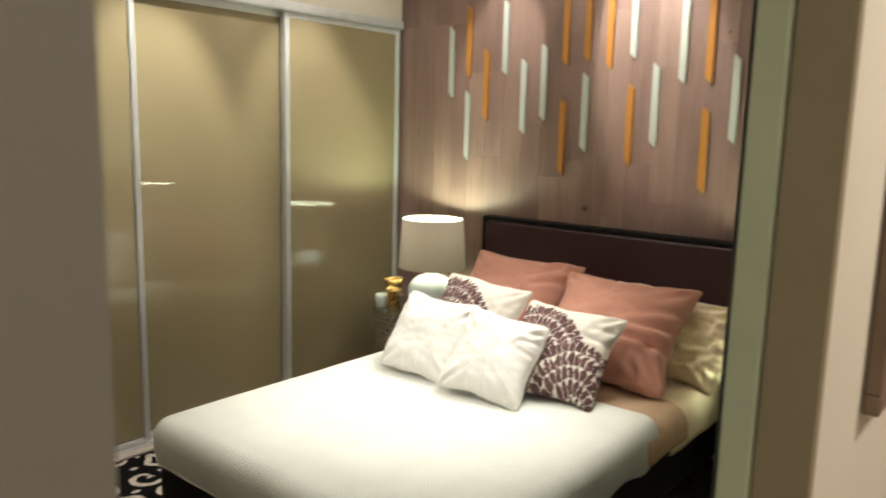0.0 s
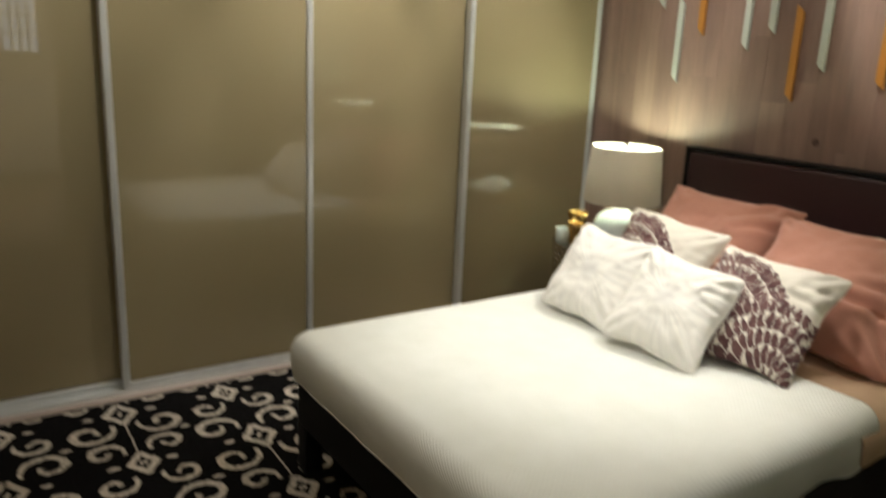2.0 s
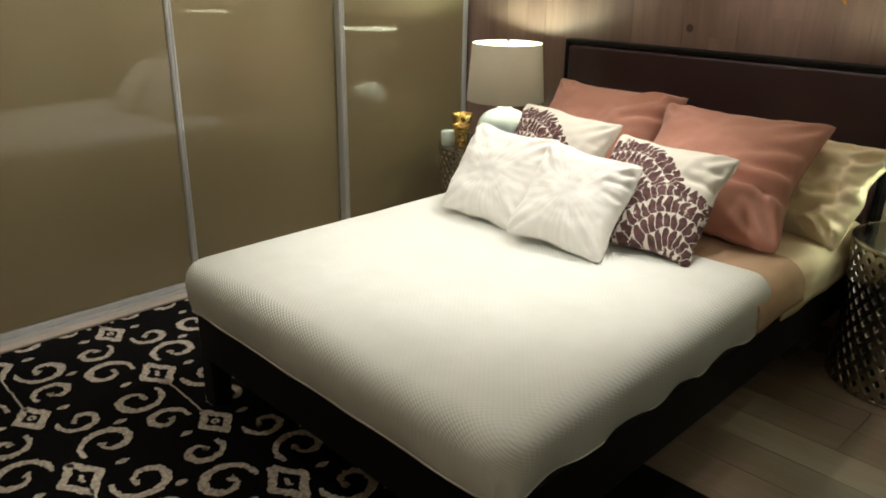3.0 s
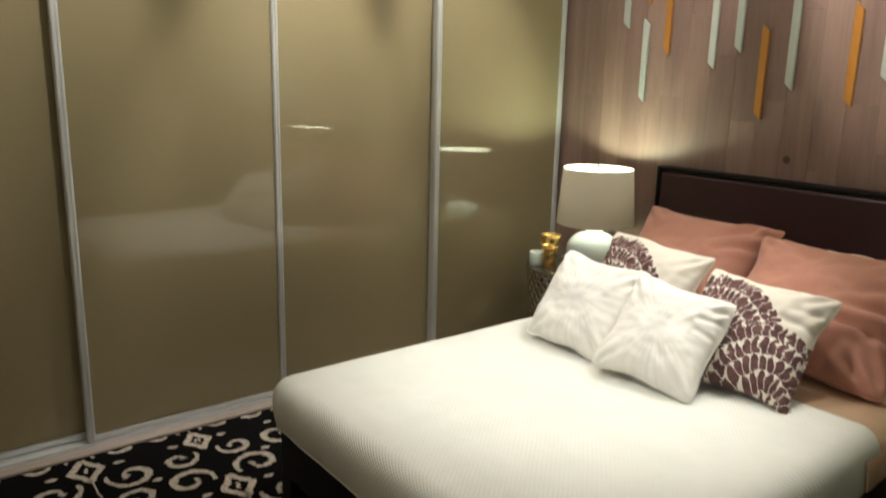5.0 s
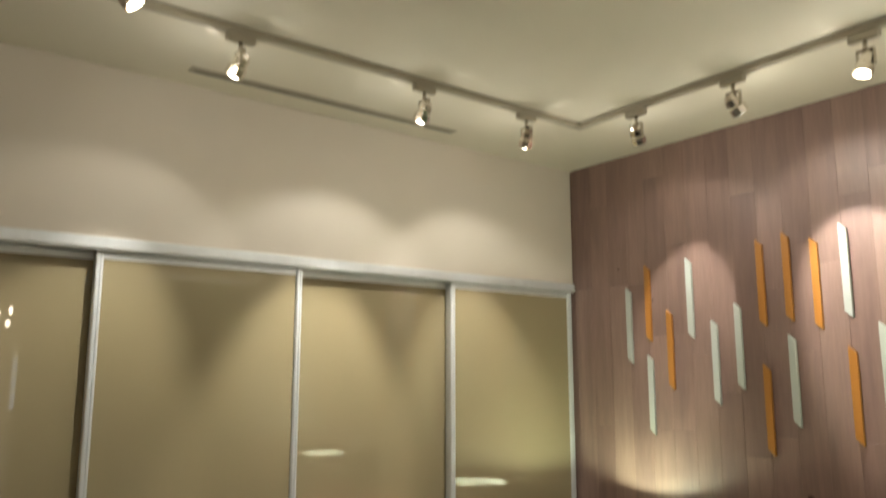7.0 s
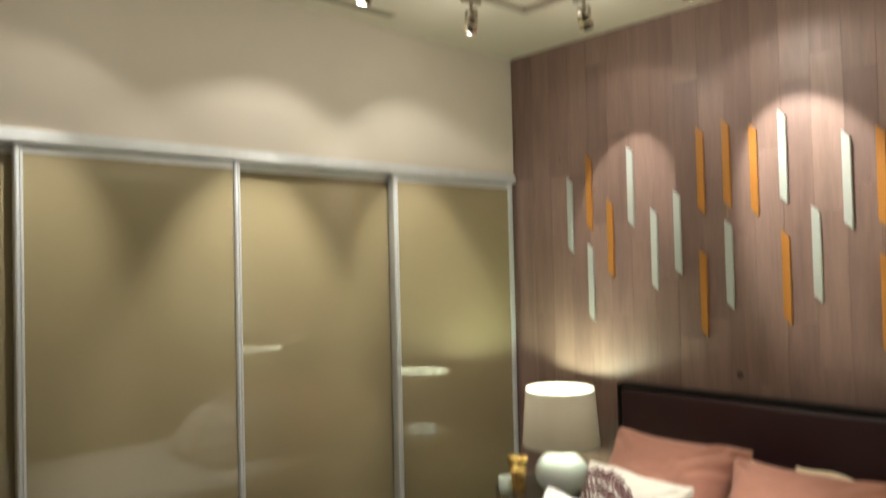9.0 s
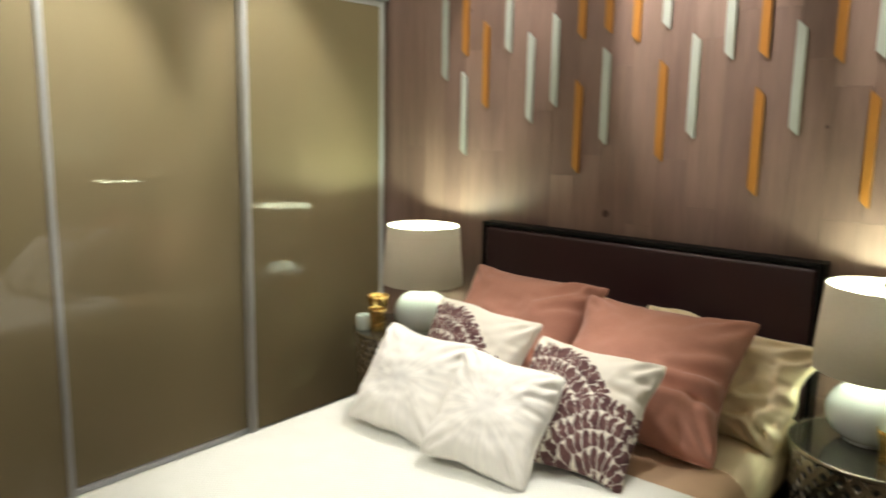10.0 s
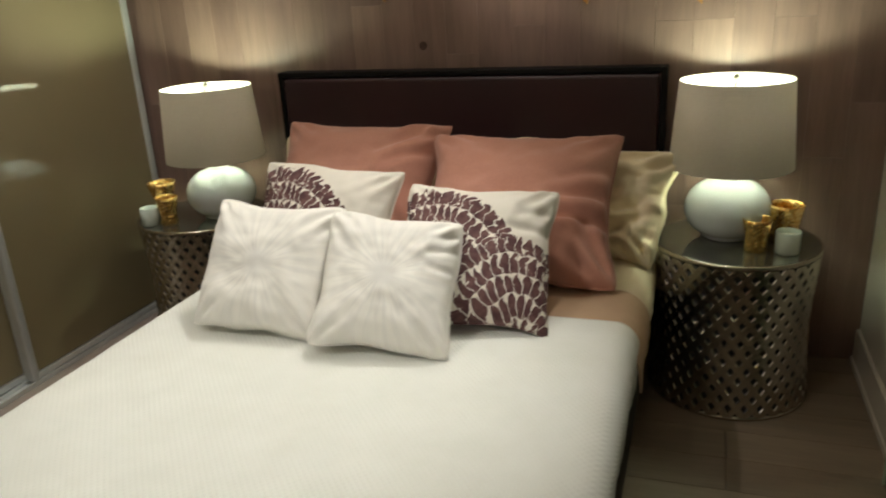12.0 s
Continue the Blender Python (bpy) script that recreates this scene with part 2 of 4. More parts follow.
def petal_fabric():
    """Off-white cotton with large plum petals printed in fans."""
    m = mat("petal_print", (0.74, 0.70, 0.60), 0.8)
    g = Graph(m)
    vec, s = g.object_xyz()
    x, y = s[0], s[1]

    def fan(cx, cy, rad, per, ring, narrow):
        dx, dy = g.math("MULTIPLY", g.math("SUBTRACT", x, cx), narrow), g.math("SUBTRACT", y, cy)
        r = g.math("SQRT", g.math("ADD", g.math("MULTIPLY", dx, dx), g.math("MULTIPLY", dy, dy)))
        wob = g.node("ShaderNodeTexNoise", Scale=26.0, Detail=2.0)
        g.link(vec, wob.inputs["Vector"])
        ang = g.math("ADD", g.math("ARCTAN2", dx, dy), g.math("MULTIPLY", g.math("SUBTRACT", wob.outputs["Fac"], 0.5), 0.22))
        rr = g.math("DIVIDE", g.math("ADD", r, g.math("MULTIPLY", g.math("SUBTRACT", wob.outputs["Fac"], 0.5), 0.05)), ring)
        row = g.math("FLOOR", rr)
        fr = g.math("FRACT", rr)
        u = g.math("ADD", g.math("MULTIPLY", ang, g.math("MULTIPLY", g.math("ADD", row, 1.0), per)), g.math("MULTIPLY", row, 0.5))
        fu = g.math("ABSOLUTE", g.math("SUBTRACT", g.math("FRACT", u), 0.5))
        tip = g.math("SUBTRACT", 1.0, g.math("MULTIPLY", g.math("MULTIPLY", fu, fu), 1.6))
        petal = g.math("MULTIPLY", g.math("LESS_THAN", fr, tip), g.math("LESS_THAN", fu, 0.45))
        petal = g.math("MULTIPLY", petal, g.math("GREATER_THAN", fr, 0.03))
        inside = g.math("LESS_THAN", g.math("ADD", row, g.math("MULTIPLY", fr, 0.9)), g.math("ADD", rad - 1.0, tip))
        return g.math("MULTIPLY", petal, inside), inside

    p1, in1 = fan(-0.135, -0.24, 7.0, 1.75, 0.060, 1.35)
    p2, in2 = fan(0.135, -0.25, 5.0, 1.7, 0.056, 1.15)
    keep = g.math("SUBTRACT", 1.0, in2)
    petal = g.math("ADD", p2, g.math("MULTIPLY", p1, keep))
    n = g.node("ShaderNodeTexNoise", Scale=38.0, Detail=4.0)
    g.link(vec, n.inputs["Vector"])
    worn = g.math("GREATER_THAN", n.outputs["Fac"], 0.30)
    fac = g.math("MULTIPLY", petal, worn)
    dark = g.ramp(n.outputs["Fac"], [(0.35, (0.15, 0.07, 0.066)), (0.6, (0.075, 0.028, 0.031))])
    g.link(g.mix(fac, (0.74, 0.70, 0.62), dark), g.b.inputs["Base Color"])
    n2 = g.node("ShaderNodeTexNoise", Scale=300.0, Detail=2.0)
    g.link(vec, n2.inputs["Vector"])
    bp = g.node("ShaderNodeBump", Strength=0.3, Distance=0.001)
    g.link(n2.outputs["Fac"], bp.inputs["Height"])
    g.link(bp.outputs[0], g.b.inputs["Normal"])
    return m


def burst_fabric():
    """Off-white cotton with a pale grey sunburst stitched round its middle."""
    m = mat("sunburst_print", (0.76, 0.73, 0.64), 0.75)
    g = Graph(m)
    vec, s = g.object_xyz()
    ang = g.math("ARCTAN2", s[0], s[1])
    r = g.math("SQRT", g.math("ADD", g.math("MULTIPLY", s[0], s[0]), g.math("MULTIPLY", s[1], s[1])))
    comb = g.node("ShaderNodeCombineXYZ")
    g.link(g.math("MULTIPLY", g.math("SINE", ang), 5.0), comb.inputs[0])
    g.link(g.math("MULTIPLY", g.math("COSINE", ang), 5.0), comb.inputs[1])
    g.link(g.math("MULTIPLY", r, 5.0), comb.inputs[2])
    n = g.node("ShaderNodeTexNoise", Scale=1.6, Detail=3.0)
    g.link(comb.outputs[0], n.inputs["Vector"])
    fade = g.math("SUBTRACT", 1.15, g.math("MULTIPLY", r, 4.0))
    ray = g.node("ShaderNodeMapRange", **{"From Min": 0.44, "From Max": 0.58})
    g.link(n.outputs["Fac"], ray.inputs["Value"])
    disc = g.node("ShaderNodeMapRange", **{"From Min": 0.05, "From Max": 0.02})
    g.link(r, disc.inputs["Value"])
    fac = g.math("MULTIPLY", g.math("MAXIMUM", g.math("MULTIPLY", ray.outputs[0], fade), disc.outputs[0]), 0.75)
    g.link(g.mix(fac, (0.82, 0.80, 0.75), (0.68, 0.67, 0.64)), g.b.inputs["Base Color"])
    bp = g.node("ShaderNodeBump", Strength=0.12, Distance=0.001)
    g.link(fac, bp.inputs["Height"])
    g.link(bp.outputs[0], g.b.inputs["Normal"])
    return m


M_PETAL, M_BURST = petal_fabric(), burst_fabric()


def rug_materials():
    m1 = mat("black_pile", (0.0035, 0.003, 0.003), 1.0, spec=0.1, noise_amt=0.35, noise_scale=70, bump=1.0, bump_scale=420)
    m2 = mat("beige_pile", (0.50, 0.44, 0.37), 0.95, spec=0.1, noise_amt=0.45, noise_scale=75, bump=1.0, bump_scale=420)
    return m1, m2


M_RUG, M_RUG_MOTIF = rug_materials()


# ---- helpers for meshes ----
def thing(name, label, category, at=(0, 0, 0), rot=(0, 0, 0), group="", kind=""):
    ob = new(name)
    ob.matrix_world = pose(*at, *rot)
    return tagged(ob, label, category, group, kind)


def finish(bm, name, material, smooth=False):
    bmesh.ops.recalc_face_normals(bm, faces=bm.faces)
    me = bpy.data.meshes.new(name)
    bm.to_mesh(me)
    bm.free()
    for m in (material if isinstance(material, (list, tuple)) else [material]):
        me.materials.append(m)
    if smooth:
        for p in me.polygons:
            p.use_smooth = True
    return me


def part(name, bm, material, parent=None, label="", at=None, rot=(0, 0, 0), smooth=False, kind=""):
    ob = new(name, finish(bm, name, material, smooth))
    if at is not None:
        ob.matrix_basis = pose(*at, *rot)
    ob.parent = parent
    return tagged(ob, label, kind=kind)


def solo(name, bm, material, label, category, at=(0, 0, 0), rot=(0, 0, 0), smooth=False, group="", kind=""):
    ob = new(name, finish(bm, name, material, smooth))
    ob.matrix_world = pose(*at, *rot)
    return tagged(ob, label, category, group, kind)


def box(x0, x1, y0, y1, z0, z1, bevel=0.0, segs=2, bm=None):
    out = bm or bmesh.new()
    tmp = bmesh.new()
    bmesh.ops.create_cube(tmp, size=1)
    for v in tmp.verts:
        v.co = ((x0 + x1) / 2 + v.co.x * (x1 - x0), (y0 + y1) / 2 + v.co.y * (y1 - y0), (z0 + z1) / 2 + v.co.z * (z1 - z0))
    if bevel:
        bmesh.ops.bevel(tmp, geom=tmp.edges[:], offset=bevel, segments=segs, affect="EDGES", profile=0.5)
    if bm is None:
        out.free()
        return tmp
    me = bpy.data.meshes.new("tmp")
    tmp.to_mesh(me)
    tmp.free()
    out.from_mesh(me)
    bpy.data.meshes.remove(me)
    return out


def lathe(profile, segs=48, bm=None):
    """A body turned round z from (radius, height) pairs."""
    out = bm or bmesh.new()
    rings = []
    for r, z in profile:
        if r < 1e-5:
            rings.append([out.verts.new((0, 0, z))])
        else:
            rings.append([out.verts.new((r * math.cos(2 * math.pi * i / segs), r * math.sin(2 * math.pi * i / segs), z)) for i in range(segs)])
    for a, b in zip(rings, rings[1:]):
        for i in range(segs):
            j = (i + 1) % segs
            loop = [a[i % len(a)], a[j % len(a)], b[j % len(b)], b[i % len(b)]]
            loop = [v for k, v in enumerate(loop) if v not in loop[:k]]
            if len(loop) > 2:
                out.faces.new(loop)
    return out


# ---- structure ----
ROOM = dict(x0=-0.65, x1=3.14, y0=-4.1, y1=0.0)
OPEN_Y0, OPEN_Y1 = -3.633, -2.52

solo("floor", box(-0.8, 6.6, -6.2, 0.3, -0.20, -0.012), M_DARK, "dark subfloor under the wood boards", "floor", kind="structure")
solo("ceiling", box(-0.8, 6.6, -6.2, 0.3, CEIL, CEIL + 0.15), M_CEIL, "plain cream painted ceiling", "ceiling", kind="structure")
wall_north = solo("wall_north", box(-0.8, 6.6, 0.012, 0.2, -0.01, CEIL), M_WALNUT, "wall behind the bed clad in walnut planks", "wall", kind="structure")
solo("wall_west", box(-0.16, 0.0, -6.2, 0.0, 2.345, CEIL), M_PAINT, "cream painted wall over the wardrobe doors", "wall", kind="structure")
solo("wardrobe_back", box(-0.8, -0.65, -6.2, 0.0, 0, CEIL), M_PAINT, "plain back wall of the wardrobe", "wall", kind="structure")
solo("wall_south", box(-0.65, 3.14, -4.25, -4.1, 0, CEIL), M_PAINT, "plain cream painted wall", "wall", kind="structure")
bm = box(3.14, 3.235, OPEN_Y1, 0.012, 0, CEIL)
solo("wall_east", bm, M_PAINT, "cream painted wall beside the wide doorway", "wall", kind="structure")
solo("wall_east_jamb", box(3.14, 3.27, -4.25, OPEN_Y0, 0, CEIL), M_HALL, "dark taupe wall on the other side of the doorway", "wall", kind="structure")
solo("wall_east_lintel", box(3.14, 3.25, OPEN_Y0, OPEN_Y1, 2.45, CEIL), M_PAINT, "painted wall over the doorway", "wall", kind="structure")
solo("hall_wall_east", box(6.4, 6.6, -6.2, 0.012, 0, CEIL), M_PAINT, "plain painted hall wall", "wall", kind="structure")
solo("hall_wall_south", box(3.27, 6.4, -6.2, -6.05, 0, CEIL), M_PAINT, "plain painted hall wall", "wall", kind="structure")
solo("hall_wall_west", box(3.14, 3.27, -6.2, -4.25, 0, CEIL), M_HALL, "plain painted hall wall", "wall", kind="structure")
bm = box(3.122, 3.138, OPEN_Y1 + 0.01, -0.02, 0, 0.14, 0.004)
bm = box(3.114, 3.122, OPEN_Y1 + 0.01, -0.02, 0, 0.025, 0.003, bm=bm)
solo("baseboard", bm, M_PAINT, "low cream painted baseboard", "baseboard", kind="structure")

# ---- wardrobe ----
bm = box(-0.10, 0.022, -4.09, -0.004, 2.290, 2.343, 0.004)
bm = box(0.022, 0.028, -4.09, -0.004, 2.30, 2.306, bm=bm)
solo("wardrobe_header_track", bm, M_ALU, "brushed aluminium header track over the sliding doors", "track", kind="structure")
bm = bmesh.new()
box(-0.10, 0.0, -4.09, -0.004, -0.01, 0.012, bm=bm)
for x in (-0.10, -0.052, -0.006):
    box(x, x + 0.006, -4.09, -0.004, 0.012, 0.028, bm=bm)
solo("wardrobe_floor_track", bm, M_ALU, "brushed aluminium floor track of the sliding doors", "track", kind="structure")
M_SILL = mat("pale_sill", (0.36, 0.30, 0.26), 0.5, noise_amt=0.06)
solo("wardrobe_sill", box(0.002, 0.055, -4.09, -0.004, -0.01, 0.010, 0.002), M_SILL, "pale wooden sill along the wardrobe", "sill", kind="structure")


def sliding_door(y0, y1, x):
    door = thing("sliding_door", "tall sliding wardrobe door of olive back-painted glass in an aluminium frame", "wardrobe door", (x, 0, 0), group="wardrobe sliding doors")
    w, z0, z1 = 0.031, 0.030, 2.288
    part("glass_panel", box(-0.026, -0.012, y0 + w - 0.004, y1 - w + 0.004, z0 + 0.03, z1 - 0.02), M_GLASS_PAINTED, door, "olive back-painted glass panel")
    for a, b in ((y0, y0 + w), (y1 - w, y1)):
        bm = box(-0.040, -0.002, a, b, z0, z1, 0.004)
        box(-0.002, 0.003, a + 0.005, a + 0.012, z0, z1, bm=bm)
        box(-0.002, 0.003, b - 0.012, b - 0.005, z0, z1, bm=bm)
        part("stile", bm, M_ALU, door, "ribbed aluminium stile")
    part("bottom_rail", box(-0.036, -0.006, y0 + w, y1 - w, z0, z0 + 0.024, 0.003), M_ALU, door)
    part("top_rail", box(-0.036, -0.006, y0 + w, y1 - w, z1 - 0.03, z1, 0.003), M_ALU, door)
    return door


sliding_door(-0.960, -0.016, 0.0)
sliding_door(-1.868, -0.920, -0.048)
sliding_door(-2.768, -1.850, 0.0)
sliding_door(-3.70, -2.73, -0.048)
solo("wardrobe_filler", box(-0.10, -0.052, -4.09, -3.66, 0.0, 2.29), M_GLASS_PAINTED, "olive glass filler panel beside the sliding doors", "panel", kind="structure")

# ---- glass sliding door of the room ----
gd = thing("glass_door", "tall green back-painted glass sliding door standing open along the wall", "door", (3.082, 0, 0))
part("glass_panel", box(0.0, 0.016, -2.49, -0.842, 0.012, 2.55, 0.002), M_GREEN_GLASS, gd)
M_JAMB = mat("sage_edge", (0.46, 0.52, 0.38), 0.4, noise_amt=0.05)
M_SEAL = mat("dark_seal", (0.05, 0.06, 0.05), 0.5)
M_BROWN = mat("brown_jamb", (0.27, 0.225, 0.145), 0.5, noise_amt=0.06)
part("far_edge_profile", box(-0.004, 0.020, -0.841, -0.822, 0.012, 2.55, 0.003), M_JAMB, gd, "pale sage metal edge profile")
part("seal", box(-0.006, 0.016, -2.505, -2.491, 0.012, 2.55, 0.002), M_SEAL, gd, "dark rubber seal")
part("hanger_rail", box(0.0, 0.068, -2.49, -0.7, 2.56, 2.62, 0.004), M_ALU, gd, "aluminium hanger rail")
solo("door_post", box(3.100, 3.150, -2.56, -2.522, 0.0, CEIL - 0.001, 0.004), M_JAMB, "pale sage metal post at the edge of the doorway", "door post", kind="structure")
solo("door_jamb", box(3.152, 3.237, -2.548, -2.522, 0.0, CEIL - 0.001, 0.003), M_BROWN, "brown painted jamb of the wide doorway", "jamb", kind="structure")

pic = thing("picture", "framed print in a brown wooden frame on the hall wall", "picture", (3.237, -1.90, 1.65))
bm = bmesh.new()
for a in ((-0.30, 0.30, 0.46, 0.50), (-0.30, 0.30, -0.50, -0.46)):
    box(0, 0.030, a[0], a[1], a[2], a[3], 0.004, bm=bm)
for a in ((-0.30, -0.26), (0.26, 0.30)):
    box(0, 0.030, a[0], a[1], -0.46, 0.46, 0.004, bm=bm)
part("frame", bm, M_FRAME, pic)
part("print", box(0.004, 0.012, -0.26, 0.26, -0.46, 0.46), M_ART, pic, "faded olive print")


# ---- bed ----
BX0, BX1, FOOT, TOP = 0.962, 2.390, -2.37, 0.560


def drape(s0, s1, t0, t1, x0, x1, y_foot, top, drop, r, foot, lift=0.0, waves=0.010, n=110, m=120, seed=0.0, tuck=0.0):
    """A cloth over the mattress: sheet coordinates s across and t along; it hangs over the sides, and over the foot if asked."""
    bm = bmesh.new()
    grid = []
    arc = math.pi * r / 2
    for j in range(m + 1):
        t = t0 + (t1 - t0) * j / m
        row = []
        for i in range(n + 1):
            s = s0 + (s1 - s0) * i / n
            a = (x0 + r - s) if s < x0 + r else (s - x1 + r if s > x1 - r else 0.0)
            b = (y_foot + r - t) if foot and t < y_foot + r else 0.0
            d, h = max(a, b), math.hypot(a, b)
            cx = min(max(s, x0 + r), x1 - r)
            cy = max(t, y_foot + r) if foot else t
            wob = noise.noise(Vector((s * 1.7, t * 1.7, seed))) * 0.006
            fine = noise.noise(Vector((s * 6, t * 6, seed + 3))) * 0.0015
            if d <= 0:
                row.append(bm.verts.new((cx, cy, top + lift + wob + fine)))
                continue
            if d < arc:
                out, down = r * math.sin(d / r), r * (1 - math.cos(d / r))
            else:
                out, down = r, r + d - arc
            hang = min(1.0, max(0.0, (d - arc) / 0.12))
            along = t if a >= b else s
            fold = hang * waves * (math.sin(along * 21 + 2.2 * noise.noise(Vector((along * 2, seed, 0)))) + 1.5 * noise.noise(Vector((along * 9, down * 5, seed))))
            sx = -1 if s < (x0 + x1) / 2 else 1
            at_foot = foot and b > a
            out += fold * (0.3 if at_foot else 1.0) + lift - tuck * hang * hang
            down *= 1 + (0.03 if at_foot else 0.06) * hang * noise.noise(Vector((along * 1.5, seed + 9, 0)))
            row.append(bm.verts.new((cx + sx * out * a / h, cy - out * b / h, top + lift - down + wob * (1 - hang) + fine)))
        grid.append(row)
    for j in range(m):
        for i in range(n):
            bm.faces.new((grid[j][i], grid[j][i + 1], grid[j + 1][i + 1], grid[j + 1][i]))
    return bm


def thicken(ob, t):
    md = ob.modifiers.new("solid", "SOLIDIFY")
    md.thickness, md.offset = t, -1
    return ob


bed = thing("bed", "queen bed with a dark leather headboard and a black frame", "bed")
part("headboard_panel", box(0.811, 2.361, -0.110, -0.03, 0.25, 1.122, 0.014, 3), M_LEATHER, bed, "padded aubergine leather headboard panel", smooth=False)
bm = bmesh.new()
box(0.786, 0.808, -0.104, -0.02, 0.0, 1.148, 0.004, bm=bm)
box(2.364, 2.386, -0.104, -0.02, 0.0, 1.148, 0.004, bm=bm)
box(0.808, 2.364, -0.104, -0.02, 1.126, 1.148, 0.004, bm=bm)
part("headboard_frame", bm, M_BLACK, bed, "black headboard frame")
for x in (0.955, 2.325):
    part("side_rail", box(x, x + 0.045, -2.29, -0.11, 0.20, 0.38, 0.006), M_BLACK, bed)
part("foot_rail", box(0.955, 2.37, -2.335, -2.292, 0.20, 0.38, 0.006), M_BLACK, bed)
for x in (0.953, 2.30):
    part("leg", box(x, x + 0.07, -2.335, -2.265, 0.012, 0.199, 0.004), M_BLACK, bed)
for x in (1.002, 1.59):
    part("slat_frame", box(x, x + 0.58 if x < 1.5 else x + 0.73, -2.28, -0.12, 0.29, 0.32), M_BLACK, bed)
part("mattress", box(BX0 + 0.045, BX1 - 0.045, -2.30, -0.12, 0.33, 0.535, 0.06, 4), M_CREAM, bed, "cream mattress", smooth=True)

sheet = solo("bed_sheet", drape(BX0 - 0.12, BX1 + 0.12, -0.95, -0.125, BX0, BX1, FOOT, 0.545, 0.2, 0.10, False, n=70, m=50, seed=4.0, waves=0.006), M_CREAM, "cream satin sheet under the pillows", "bed sheet", smooth=True)
thicken(sheet, 0.004)
blanket = solo("blanket", drape(BX0 - 0.10, BX1 + 0.10, -1.16, -0.80, BX0, BX1, FOOT, 0.552, 0.2, 0.10, False, n=80, m=40, seed=7.0, waves=0.008, lift=0.006), M_TAN, "tan blanket folded across the bed under the coverlet", "blanket", smooth=True)
thicken(blanket, 0.006)
coverlet = thing("coverlet", "white waffle cotton coverlet hanging over the foot of the bed", "coverlet")
cloth_bm = drape(BX0 - 0.11, BX1 + 0.14, FOOT - 0.140, -1.065, BX0, BX1 - 0.025, FOOT, 0.556, 0.2, 0.070, True, n=150, m=140, seed=1.0, waves=0.008, lift=0.018, tuck=0.022)
hem_bm = bmesh.new()
edge = [v.co.copy() for v in cloth_bm.verts]
N1, M1 = 151, 141
loop = [edge[j * N1] for j in range(M1 - 1, -1, -1)] + [edge[i] for i in range(1, N1)] + [edge[j * N1 + N1 - 1] for j in range(1, M1)]
prev = None
for k, p in enumerate(loop):
    d = (loop[min(k + 1, len(loop) - 1)] - loop[max(k - 1, 0)]).normalized()
    side = d.cross(Vector((0, 0, 1))).normalized()
    ring = [hem_bm.verts.new(p + side * 0.0025 * math.cos(c) + Vector((0, 0, 0.004 * math.sin(c) - 0.001))) for c in (0, 1.05, 2.1, 3.14, 4.19, 5.24)]
    if prev:
        for c in range(6):
            hem_bm.faces.new((prev[c], prev[(c + 1) % 6], ring[(c + 1) % 6], ring[c]))
    prev = ring
thicken(part("cloth", cloth_bm, M_COVER, coverlet, smooth=True), 0.010)
part("hem", hem_bm, M_COVER, coverlet, "stitched hem", smooth=True)


# ---- pillows ----
def pillow_mesh(w, h, t, seed, n=64, sag=0.06, wrinkle=0.006, creases=()):
    """A stuffed pillow in its own xy plane: waisted sides, pointed corners, puffed middle, folds that run from the corners."""
    bm = bmesh.new()
    sides = []
    for sgn in (1, -1):
        grid = []
        for j in range(n + 1):
            v = -1 + 2 * j / n
            row = []
            for i in range(n + 1):
                u = -1 + 2 * i / n
                px = u * (1 - sag * (1 - v * v)) * w / 2
                py = v * (1 - sag * (1 - u * u)) * h / 2
                round_off = 1 - 0.055 * (u * v) ** 8
                soft = wrinkle * 1.6 * noise.noise(Vector((u * 1.7 + 9, v * 1.7, seed * 3)))
                px, py = px * round_off + soft * u * u, py * round_off + soft * v * v
                e = max(0.0, (1 - u ** 4) * (1 - v ** 4))
                z = sgn * t / 2 * e ** 0.55 * (0.82 + 0.18 * math.cos(u * 1.3) * math.cos(v * 1.3))
                rim = (abs(u * v)) ** 2 * e ** 0.3
                z += wrinkle * rim * 3.2 * math.sin(13 * (u * u - v * v) + seed) * min(1, e * 4)
                z += wrinkle * noise.noise(Vector((u * 2.2, v * 2.2, seed + sgn))) * 2.0 * e ** 0.5
                z += wrinkle * 0.5 * noise.noise(Vector((u * 6, v * 6, seed + 5))) * e ** 0.5
                # the cloth gathers along the seams, more towards the corners
                for edge, run, k in ((1 - abs(u), v, 0), (1 - abs(v), u, 7)):
                    z += sgn * wrinkle * 0.55 * (0.35 + run * run) * math.sin(26 * run + 3 * noise.noise(Vector((run * 3, seed + k, sgn)))) * math.exp(-edge / 0.16) * min(1, edge * 9)
                for u0, v0, u1, v1, depth, wide in creases:
                    du, dv = u1 - u0, v1 - v0
                    f = min(1.0, max(0.0, ((u - u0) * du + (v - v0) * dv) / (du * du + dv * dv)))
                    off = math.hypot(u - u0 - f * du, v - v0 - f * dv) / wide
                    z -= sgn * depth * (1 - 0.6 * f) * (math.exp(-off * off) - 0.45 * math.exp(-((off - 2.2) / 1.2) ** 2)) * min(1.0, e * 5)
                row.append((px, py, z))
            grid.append(row)
        sides.append(grid)
    top = [[bm.verts.new(c) for c in row] for row in sides[0]]
    bot = [[top[j][i] if i in (0, n) or j in (0, n) else bm.verts.new(sides[1][j][i]) for i in range(n + 1)] for j in range(n + 1)]
    for g in (top, bot):
        for j in range(n):
            for i in range(n):
                f = (g[j][i], g[j][i + 1], g[j + 1][i + 1], g[j + 1][i])
                bm.faces.new(f if g is top else f[::-1])
    return bm


